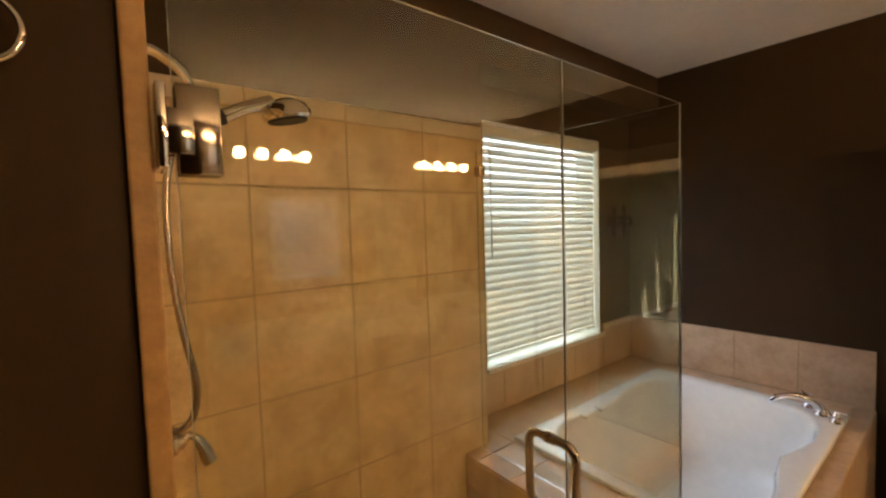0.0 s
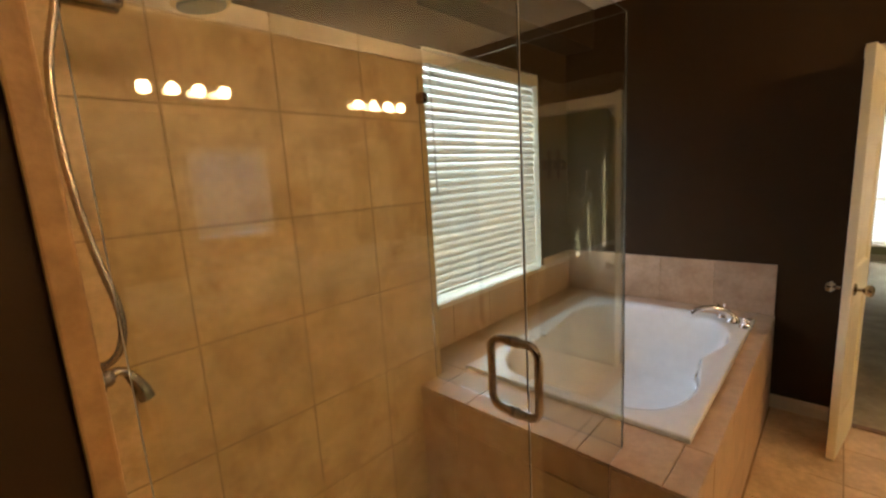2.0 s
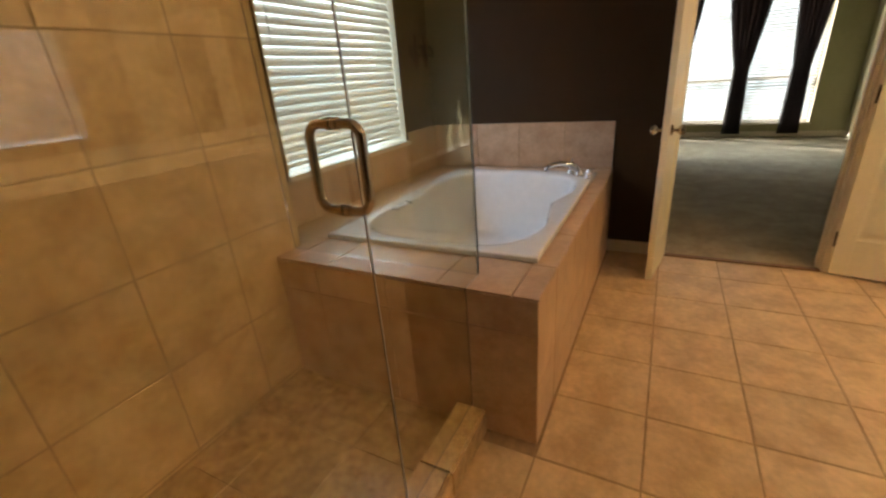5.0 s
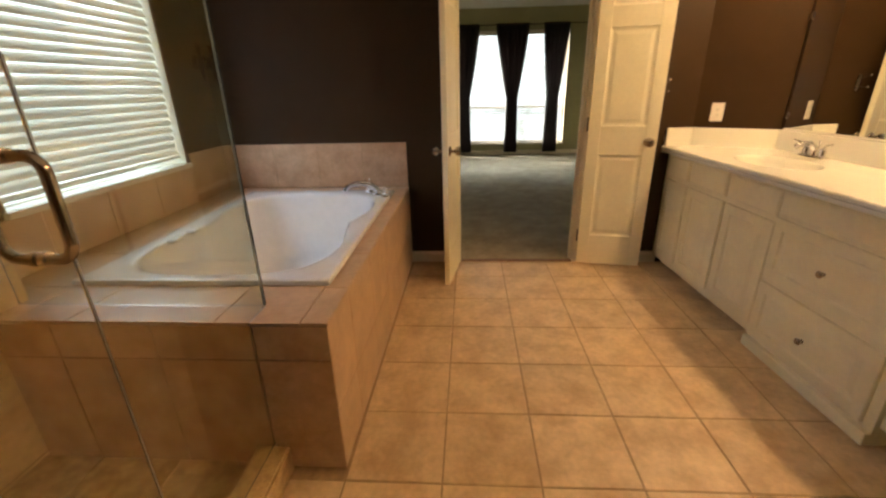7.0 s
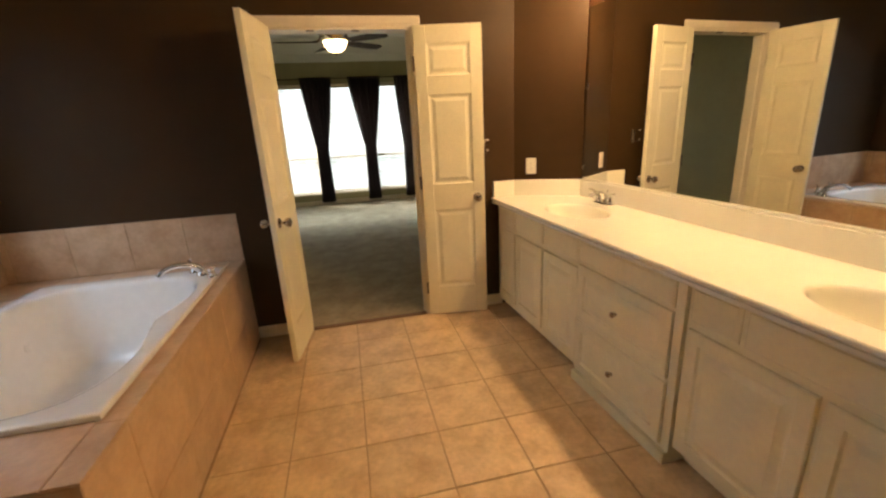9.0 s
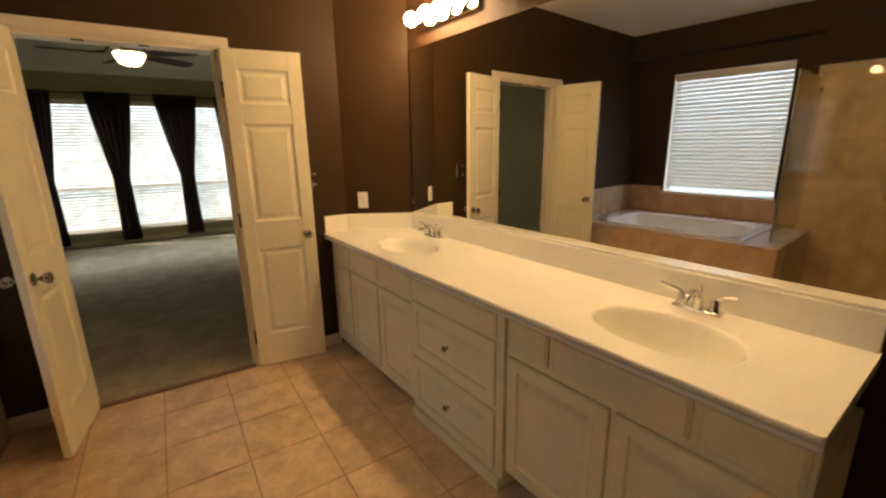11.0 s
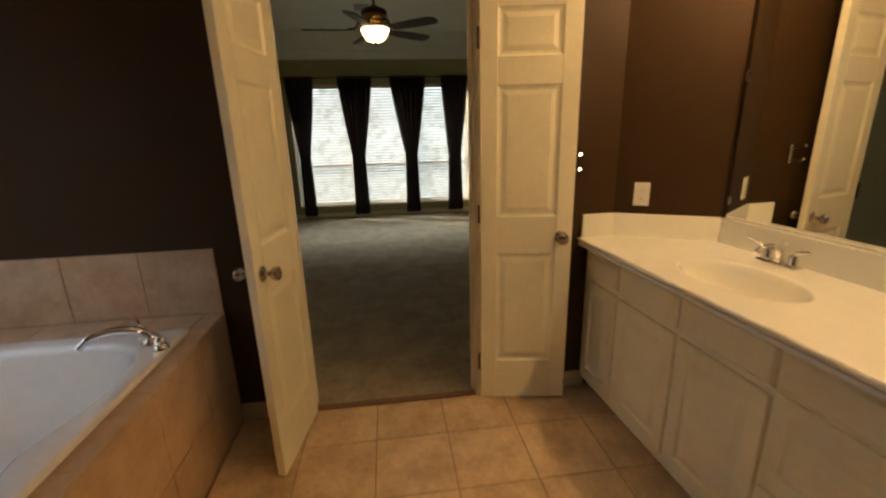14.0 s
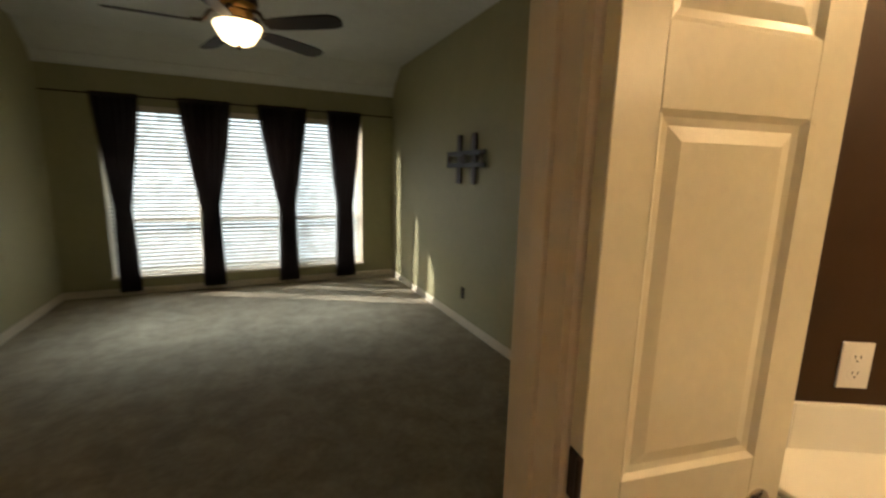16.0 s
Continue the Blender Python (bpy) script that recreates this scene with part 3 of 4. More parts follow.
# ---- shower enclosure ----
DOOR_X0, DOOR_X1, FIX_X1, GT = 0.236, 0.945, 1.538, 2.02
sdoor = thing("shower_door", (DOOR_X0, GY, 0.11), "frameless clear glass shower door with a long pull", "shower door")
g = sub("glass_panel", B(DOOR_X0, DOOR_X1, GY - 0.005, GY + 0.005, 0.115, GT), M_GLASS, sdoor)
edged(g)
for hz in (1.79, 0.40):
    hb = sub("hinge", B(SX + 0.012, SX + 0.022, GY - 0.03, GY + 0.03, hz - 0.045, hz + 0.045, 0.003), M_CHROME, sdoor, "square chrome wall hinge", smooth=True)
    for s in (-1, 1):
        bm = bm_new()
        yy = GY + s * 0.0105
        box(bm, SX + 0.032, SX + 0.076, yy - 0.005, yy + 0.005, hz - 0.05, hz + 0.05, 0.002)
        box(bm, SX + 0.020, SX + 0.048, yy - 0.005 + s * 0.002, yy + 0.005 + s * 0.002, hz - 0.028, hz + 0.022, 0.002)
        bmesh.ops.transform(bm, matrix=sdoor.matrix_world.inverted(), verts=bm.verts)
        part("hinge_plate", bm, M_POLISHED, hb, smooth=True)
# back-to-back pull: a closed loop through the glass
hxp, hz0, hz1, ho, rr = 0.893, 1.045, 1.212, 0.064, 0.028
loop = []
for cy, cz, a0 in ((GY + ho - rr, hz1 - rr, 0), (GY - ho + rr, hz1 - rr, 90), (GY - ho + rr, hz0 + rr, 180), (GY + ho - rr, hz0 + rr, 270)):
    for k in range(7):
        a = radians(a0 + 15 * k)
        loop.append((hxp, cy + rr * math.cos(a), cz + rr * math.sin(a)))
hd = sub("pull_handle", tube(bm_new(), loop, 0.0095, 14, closed=True), M_NICKEL, sdoor, "brushed nickel tubular pull", smooth=True)
for zz in (hz0, hz1):
    for s in (-1, 1):
        bm = tube(bm_new(), [(hxp, GY + s * 0.006, zz), (hxp, GY + s * 0.016, zz)], 0.0125, 16)
        bmesh.ops.transform(bm, matrix=sdoor.matrix_world.inverted(), verts=bm.verts)
        part("washer", bm, M_NICKEL, hd, smooth=True)

sfix = thing("fixed_shower_screen", (DOOR_X1 + 0.003, GY, 0.11), "clear glass fixed shower panel notched over the tub deck", "glass panel")
bm = bm_new()
pts = [(DOOR_X1 + 0.003, 0.112), (DKX - 0.004, 0.112), (DKX - 0.004, DECK + 0.002), (FIX_X1, DECK + 0.002), (FIX_X1, GT), (DOOR_X1 + 0.003, GT)]
a = [bm.verts.new((x, GY - 0.005, z)) for x, z in pts]
b = [bm.verts.new((x, GY + 0.005, z)) for x, z in pts]
bm.faces.new(a)
bm.faces.new(b[::-1])
for i in range(6):
    bm.faces.new((a[i], b[i], b[(i + 1) % 6], a[(i + 1) % 6]))
g = sub("glass_panel", bm, M_GLASS, sfix)
edged(g)
sub("corner_seal", B(FIX_X1 - 0.010, FIX_X1 - 0.001, GY + 0.0052, GY + 0.0060, DECK + 0.004, GT - 0.002), M_GEDGE, sfix, "clear silicone corner seal")
sub("deck_seal", B(DKX, FIX_X1 - 0.003, GY - 0.004, GY + 0.004, DECK, DECK + 0.002), M_GEDGE, sfix, "clear silicone bead on the deck")
sret = thing("return_shower_screen", (FIX_X1, GY, DECK), "clear glass return panel standing on the tub deck", "glass panel")
g = sub("glass_panel", B(FIX_X1 - 0.010, FIX_X1, GY + 0.006, SY - 0.014, DECK + 0.002, GT), M_GLASS, sret)
edged(g)
for zz in (1.92,):
    sub("wall_clip", B(FIX_X1 - 0.024, FIX_X1 + 0.014, SY - 0.055, SY - 0.013, zz - 0.022, zz + 0.022, 0.003), M_NICKEL, sret, "square nickel glass clip")
tagged(part("tile_edge_trim", B(SX - 0.014, SX + 0.010, GY - 0.012, GY - 0.001, 0.0, CEIL, 0.003), M_WOOD), "oak trim strip on the shower wall's edge", "trim", kind="structure")

# curb and pan
curb = thing("shower_curb", (SX, GY, 0), "beige tiled shower curb", "curb", kind="structure")
sub("core", B(SX, DKX, GY - 0.055, GY + 0.065, -0.004, 0.098, 0.003), M_SGROUT, curb)
pan = structure("shower_floor", B(SX, DKX, GY + 0.065, SY, -0.1, 0.018), M_SGROUT, "brown stone tiled shower floor", "floor")

# shower fittings on the side wall
sv = thing("shower_valve", pose(SX + 0.006, 1.25, 1.257, 0, 90, 0), "chrome shower valve with a lever handle on the tiled wall", "shower valve")
part("escutcheon", lathe(bm_new(), [(0, 0.016), (0.045, 0.016), (0.075, 0.011), (0.090, 0.004), (0.092, 0.0)], 36), M_NICKEL, sv, smooth=True)
part("stem", lathe(bm_new(), [(0, 0.060), (0.013, 0.059), (0.018, 0.053), (0.019, 0.047), (0.025, 0.044), (0.026, 0.039), (0.033, 0.034), (0.038, 0.026), (0.040, 0.016)], 28), M_NICKEL, sv, smooth=True)
lv = curve_pts([(0.0, 0, 0.052), (-0.006, 0, 0.064), (0.002, 0, 0.078), (0.026, 0, 0.090), (0.060, 0, 0.101)], 6)
part("lever", tube(bm_new(), lv, [0.012 - 0.0042 * math.sin(math.pi * min(1, i / 18)) + (0.002 if i > 19 else 0) for i in range(len(lv))], 14), M_NICKEL, sv, smooth=True)

sh = thing("hand_shower", (SX + 0.010, 1.25, 1.955), "chrome hand shower on its wall bracket with a metal hose", "shower head")
part("shower_arm", tube(bm_new(), curve_pts([(0, 0, 0.06), (0.04, -0.01, 0.07), (0.085, -0.02, 0.035), (0.10, -0.02, 0.0)], 8), 0.010, 12), M_CHROME, sh, smooth=True)
part("wall_flange", lathe(bm_new(), [(0, 0.012), (0.014, 0.012), (0.028, 0.004), (0.03, 0.0)], 24, pose(0, 0, 0.06, 0, 90, 0)), M_CHROME, sh, smooth=True)
part("bracket", lathe(bm_new(), [(0, -0.07), (0.018, -0.07), (0.022, -0.05), (0.026, -0.03), (0.026, 0.0), (0.016, 0.012), (0, 0.014)], 24, pose(0.10, -0.02, -0.005)), M_CHROME, sh, smooth=True)
part("grip", tube(bm_new(), [(0.10, 0.0, -0.06), (0.15, 0.0, -0.043), (0.20, 0.005, -0.014), (0.262, 0.01, 0.010)], [0.016, 0.015, 0.014, 0.016], 16), M_CHROME, sh, smooth=True)
part("grip_sleeve", tube(bm_new(), [(0.125, 0.0, -0.0515), (0.160, 0.0, -0.0375)], 0.0165, 16), M_RUBBER, sh, "black rubber grip sleeve", smooth=True)
head = part("spray_head", lathe(bm_new(), [(0, 0.026), (0.02, 0.025), (0.045, 0.012), (0.054, -0.004), (0.055, -0.016), (0.050, -0.022), (0, -0.022)], 28, pose(0.296, 0.015, -0.002, 0, -10, 0)), M_CHROME, sh, smooth=True)
part("spray_face", lathe(bm_new(), [(0.046, -0.0225), (0.044, -0.026), (0, -0.026)], 28, pose(0.296, 0.015, -0.002, 0, -10, 0)), M_PEWTER, sh, "dark nozzle face", smooth=True)
hose = curve_pts([(0.075, -0.01, -0.075), (0.052, 0.0, -0.18), (0.048, -0.005, -0.32), (0.060, -0.01, -0.46), (0.078, -0.02, -0.58), (0.070, -0.02, -0.645), (0.045, -0.01, -0.672), (0.022, 0.0, -0.655), (0.012, 0.01, -0.60)], 14)
part("hose", tube(bm_new(), hose, [0.0064 + 0.0007 * (i % 2) for i in range(len(hose))], 10), M_NICKEL, sh, "ribbed metal hose", smooth=True)

ring = thing("towel_ring", (0.092, GY, 1.885), "chrome towel ring on the dark wall", "towel ring")
part("post", lathe(bm_new(), [(0, 0.034), (0.005, 0.033), (0.006, 0.010), (0.011, 0.005), (0.012, 0.0)], 20, pose(0, 0, 0.0, 90, 0, 0)), M_CHROME, ring, smooth=True)
part("ring", tube(bm_new(), [(0.030 * math.sin(a), -0.030, -0.028 + 0.030 * math.cos(a)) for a in [2 * math.pi * i / 40 for i in range(40)]], 0.0035, 10, closed=True), M_CHROME, ring, smooth=True)

# ---- vanity ----
VX0, VX1, CF = 0.62, DX, -1.232     # ends, counter front
CT = 0.875


def raised_front(x0, x1, z0, z1, yf, raised=True):
    """A routed cabinet front whose face is at y = yf, facing +y."""
    bm = bm_new()
    steps = [(0.0, -0.018), (0.0, -0.004), (0.004, 0.0)]
    if raised:
        ins = min(0.05, (z1 - z0) * 0.26)
        steps += [(ins, 0.0), (ins + 0.007, -0.009), (ins + 0.016, -0.009), (ins + 0.042, -0.001)]
    else:
        steps = [(0.0, -0.018), (0.0, -0.008), (0.012, 0.0)]
    rings = [[bm.verts.new((x, yf + d, z)) for x, z in ((x0 + o, z0 + o), (x1 - o, z0 + o), (x1 - o, z1 - o), (x0 + o, z1 - o))] for o, d in steps]
    for a, b in zip(rings, rings[1:]):
        for i in range(4):
            bm.faces.new((a[i], a[(i + 1) % 4], b[(i + 1) % 4], b[i]))
    bm.faces.new(rings[-1])
    bm.faces.new(rings[0][::-1])
    return bm


def cabinet(x0, x1, yf, zb, label):
    c = thing("vanity_cabinet", ((x0 + x1) / 2, yf, 0), label, "cabinet", "vanity cabinets")
    bm = bm_new()
    box(bm, x0 + 0.001, x1 - 0.001, yf - 0.020, yf + 0.003, zb, CT - 0.045, 0.0015, 1)
    box(bm, x0 + 0.001, x1 - 0.001, MY + 0.03, yf - 0.020, zb, 0.70)
    sub("body", bm, M_CAB, c)
    if zb > 0.03:
        sub("toe_kick", B(x0 + 0.002, x1 - 0.002, yf - 0.085, yf - 0.07, 0.0, zb), M_CAB, c)
    return c


YF = -1.284
left_c = cabinet(2.275, DX - 0.001, YF, 0.06, "white painted vanity cabinet with three doors and false drawer fronts")
for x0, x1 in ((2.290, 2.660), (2.685, 3.050), (3.075, 3.345)):
    sub("false_drawer", raised_front(x0, x1, 0.680, 0.818, YF + 0.018, False), M_CAB, left_c)
    sub("cabinet_door", raised_front(x0, x1, 0.105, 0.655, YF + 0.018), M_CAB, left_c)
YD = -1.266
mid_c = cabinet(1.585, 2.274, YD, 0.0, "white painted vanity drawer bank with nickel knobs")
sub("false_drawer", raised_front(1.628, 2.262, 0.705, 0.818, YD + 0.018, False), M_CAB, mid_c)
sub("plinth", B(1.586, 2.273, YD - 0.01, YD + 0.026, 0.0, 0.058, 0.006), M_CAB, mid_c)
for z0, z1 in ((0.395, 0.690), (0.075, 0.370)):
    d = sub("drawer_front", raised_front(1.628, 2.262, z0, z1, YD + 0.018), M_CAB, mid_c)
    zc = (z0 + z1) / 2 - 0.004
    bm = lathe(bm_new(), [(0, 0.026), (0.010, 0.025), (0.016, 0.019), (0.014, 0.013), (0.006, 0.009), (0.006, 0.002), (0.010, 0.0)], 20, pose(1.950, YD + 0.018, zc, -90, 0, 0))
    bmesh.ops.transform(bm, matrix=mid_c.matrix_world.inverted(), verts=bm.verts)
    part("knob", bm, M_NICKEL, d, "nickel knob", smooth=True)
right_c = cabinet(VX0, 1.584, YF + 0.002, 0.09, "white painted sink cabinet with doors and small drawers")
YR = YF + 0.020
for x0, x1 in ((1.372, 1.565), (0.885, 1.352), (0.635, 0.865)):
    sub("false_drawer", raised_front(x0, x1, 0.680, 0.818, YR, False), M_CAB, right_c)
for x0, x1 in ((1.118, 1.565), (0.635, 1.098)):
    sub("cabinet_door", raised_front(x0, x1, 0.115, 0.650, YR), M_CAB, right_c)

# worktop with two moulded basins
SINKS = [(2.665, -1.490), (1.085, -1.490)]
top = thing("vanity_countertop", ((VX0 + VX1) / 2, CF, CT), "cream cultured marble vanity top with two moulded basins", "countertop")


def back_edge(y):
    return VX1 - 0.001 if y > -1.41 else VX1 - 0.001 - (-1.41 - y) * (0.265 / 0.412)


NU, NV = 440, 92
grid = np.zeros((NV + 1, NU + 1, 3))
for j in range(NV + 1):
    y = CF + (MY + 0.001 - CF) * j / NV
    for i in range(NU + 1):
        x = VX0 + (back_edge(y) - VX0) * i / NU
        z = CT
        for sx, sy in SINKS:
            r = math.hypot((x - sx) / 0.25, (y - sy) / 0.162)
            if r < 1.0:
                lip = min(1.0, (1 - r) / 0.06)
                z = CT - 0.008 * (3 * lip ** 2 - 2 * lip ** 3) - (0.150 * (1 - (r / 0.94) ** 5.0) if r < 0.94 else 0)
        grid[j, i] = (x, y, z)
bm = bm_new()
vs = [[bm.verts.new(grid[j, i]) for i in range(NU + 1)] for j in range(NV + 1)]
for j in range(NV):
    for i in range(NU):
        bm.faces.new((vs[j][i], vs[j][i + 1], vs[j + 1][i + 1], vs[j + 1][i]))
part("slab", bm, M_COUNTER, top, smooth=True).matrix_parent_inverse = top.matrix_world.inverted()
prof = [(0.0, 0.0), (0.006, -0.001), (0.010, -0.006), (0.010, -0.014), (0.006, -0.019), (-0.006, -0.021), (-0.006, -0.026), (0.003, -0.028), (0.004, -0.039), (-0.001, -0.045), (-0.03, -0.047)]
bm = bm_new()
ra = [bm.verts.new((VX0, CF + p, CT + z)) for p, z in prof]
rb = [bm.verts.new((VX1 - 0.001, CF + p, CT + z)) for p, z in prof]
for i in range(len(prof) - 1):
    bm.faces.new((ra[i], rb[i], rb[i + 1], ra[i + 1]))
part("front_edge", bm, M_COUNTER, top, "rounded moulded front edge", smooth=True).matrix_parent_inverse = top.matrix_world.inverted()
sub("end_edge", B(VX0 - 0.004, VX0, MY, CF, CT - 0.046, CT), M_COUNTER, top)
for sx, sy in SINKS:
    bm = lathe(bm_new(), [(0, 0.002), (0.012, 0.002), (0.016, 0.004), (0.024, 0.003), (0.027, 0.0)], 24, pose(sx, sy, CT - 0.1575))
    sub("drain", bm, M_CHROME, top, "chrome pop-up drain", smooth=True)
# splashes
SH = 0.995
sub("backsplash", B(VX0, 3.10, MY + 0.001, MY + 0.020, CT - 0.01, SH, 0.004), M_COUNTER, top)
sub("side_splash", B(DX - 0.020, DX - 0.001, -1.408, CF - 0.004, CT - 0.01, SH, 0.004), M_COUNTER, top)
d = Vector((3.115 - DX, MY + 1.41, 0))
m = pose(DX, -1.41, 0, 0, 0, math.degrees(math.atan2(d.y, d.x)))
bm = box(bm_new(), 0.006, d.length - 0.006, -0.020, -0.001, CT - 0.01, SH, 0.004, 2, m)
sub("angled_splash", bm, M_COUNTER, top)


def basin_faucet(sx):
    f = thing("basin_faucet", (sx, -1.740, CT), "chrome two-handle centerset basin faucet", "faucet", "basin faucets")
    part("base", B(-0.082, 0.082, -0.026, 0.026, 0.0, 0.018, 0.008, 3), M_CHROME, f, smooth=True)
    part("spout", tube(bm_new(), curve_pts([(0, 0, 0.012), (0, 0.004, 0.055), (0, 0.035, 0.082), (0, 0.085, 0.080), (0, 0.112, 0.060)], 8), [0.020 - 0.009 * min(1, i / 18) for i in range(33)], 14), M_CHROME, f, smooth=True)
    for s in (-1, 1):
        hb = part("handle_base", lathe(bm_new(), [(0, 0.062), (0.012, 0.060), (0.018, 0.045), (0.016, 0.030), (0.022, 0.018)], 20, pose(s * 0.055, 0, 0)), M_CHROME, f, smooth=True)
        part("lever", tube(bm_new(), curve_pts([(s * 0.055, 0, 0.058), (s * 0.075, 0.01, 0.072), (s * 0.115, 0.02, 0.086), (s * 0.128, 0.022, 0.088)], 6), [0.007] * 10 + [0.0055] * 9, 10), M_CHROME, hb, smooth=True)
    part("lift_rod", tube(bm_new(), [(0, -0.018, 0.015), (0, -0.020, 0.085), (0, -0.020, 0.095)], [0.0025, 0.0025, 0.006], 8), M_CHROME, f, smooth=True)
    return f


for sx in (2.735, 1.085):
    basin_faucet(sx)

# mirror
mirror = thing("vanity_mirror", ((VX0 + 3.10) / 2, MY, SH), "large frameless wall mirror over the vanity", "mirror")
sub("silvered_plate", B(VX0 - 0.0, 3.085, MY + 0.002, MY + 0.008, SH + 0.012, 2.10), M_MIRROR, mirror)
sub("bottom_channel", B(VX0, 3.085, MY + 0.001, MY + 0.012, SH + 0.001, SH + 0.013, 0.002), M_COUNTER, mirror, "cream bottom ledge")
for zz in (1.62, 1.08):
    sub("mirror_clip", B(3.078, 3.094, MY + 0.004, MY + 0.014, zz - 0.02, zz + 0.02, 0.002), M_CHROME, mirror, "small chrome clip")


def vanity_light(cx):
    v = thing("vanity_light", (cx, MY, 2.238), "chrome bar light with four lit globe bulbs", "wall light", "vanity lights")
    part("backplate", B(-0.31, 0.31, 0.001, 0.030, -0.055, 0.055, 0.008), M_CHROME, v, smooth=True)
    for i in range(4):
        x = (i - 1.5) * 0.155
        s = part("socket", lathe(bm_new(), [(0, 0.05), (0.018, 0.05), (0.022, 0.03), (0.026, 0.028)], 20, pose(x, 0, 0, -90, 0, 0)), M_CHROME, v, smooth=True)
        part("bulb", lathe(bm_new(), [(0.013, 0.050), (0.016, 0.058), (0.031, 0.070), (0.040, 0.085), (0.043, 0.099), (0.038, 0.119), (0.024, 0.136), (0, 0.141)], 20, pose(x, 0, 0, -90, 0, 0)), M_BULB, s, "lit warm globe bulb", smooth=True)
    return v


vanity_light(1.125)
vanity_light(2.67)


def wall_plate(at, label, plastic=None):
    plastic = plastic or M_PLATE
    p = thing("wall_outlet", at, label, "outlet")
    part("plate", B(-0.036, 0.036, -0.006, 0.0, -0.058, 0.058, 0.003), plastic, p)
    for zz in (-0.02, 0.02):
        f = part("receptacle", lathe(bm_new(), [(0, 0.0015), (0.0155, 0.0015), (0.0165, 0.0)], 20, pose(0, -0.006, zz, 90, 0, 0)), plastic, p)
        bm = bm_new()
        for xx in (-0.006, 0.006):
            box(bm, xx - 0.001, xx + 0.001, -0.0082, -0.0072, zz - 0.002, zz + 0.006)
        box(bm, -0.002, 0.002, -0.0082, -0.0072, zz - 0.010, zz - 0.006)
        part("slots", bm, M_SLOT, f)
    return p


d = Vector((KX - DX, KY + 1.41, 0))
ang = math.degrees(math.atan2(d.y, d.x))
u = d.normalized()
wall_plate(pose(DX + u.x * 0.124, -1.41 + u.y * 0.124, 1.095, 0, 0, ang), "white duplex outlet on the brown wall")
wall_plate(pose(6.55, BR, 0.34, 0, 0, 180), "dark brown outlet plate low on the olive wall", M_BLADE)
wall_plate(pose(5.5, BR, 0.36, 0, 0, 180), "white outlet plate low on the olive wall")
wall_plate(pose(6.98, BL, 0.27, 0, 0, 0), "white outlet plate low on the olive wall")
wall_plate(pose(7.40, BL, 0.25, 0, 0, 0), "white outlet plate low on the olive wall")

hook = thing("robe_hook", (DX, -1.175, 1.25), "chrome double robe hook on the brown wall", "hook")
part("plate", B(-0.006, 0.0, -0.012, 0.012, -0.045, 0.055, 0.003), M_CHROME, hook)
for zz in (-0.03, 0.04):
    part("prong", tube(bm_new(), curve_pts([(-0.004, 0, zz), (-0.055, 0, zz), (-0.080, 0, zz + 0.012)], 6), [0.005] * 10 + [0.007] * 3, 10), M_CHROME, hook, smooth=True)

for ob in (left_c, mid_c, right_c, top, mirror, *[o for o in scene.objects if o.name.split(".")[0] in ("basin_faucet", "vanity_light")]):
    ob.matrix_world = VTURN @ ob.matrix_world

# ---- bedroom things ----
for i, (a, b) in enumerate(WINS):
    at = pose(BX, b, WZ0, 0, 0, -90)
    window("window_%d" % (i + 2), at, b - a, WZ1 - WZ0, 0.10, "white framed bedroom sash window")
    blind(at @ pose(0, 0.03, 0), b - a, WZ1 - WZ0, 0.046, 35, 0.047, "bedroom blinds", "white horizontal blind over a bright bedroom window", side=0.02)

rod = thing("curtain_rod", (BX - 0.09, BL, 2.30), "thin dark metal curtain rod across the window wall", "curtain rod")
sub("bar", tube(bm_new(), [(BX - 0.09, BL - 0.05, 2.30), (BX - 0.09, BR + 0.04, 2.30)], 0.009, 10), M_DARKMETAL, rod, smooth=True)
for yy in (1.62, -0.2, -1.98):
    sub("bracket", tube(bm_new(), [(BX, yy, 2.31), (BX - 0.09, yy, 2.31), (BX - 0.09, yy, 2.28)], 0.006, 8), M_DARKMETAL, rod)


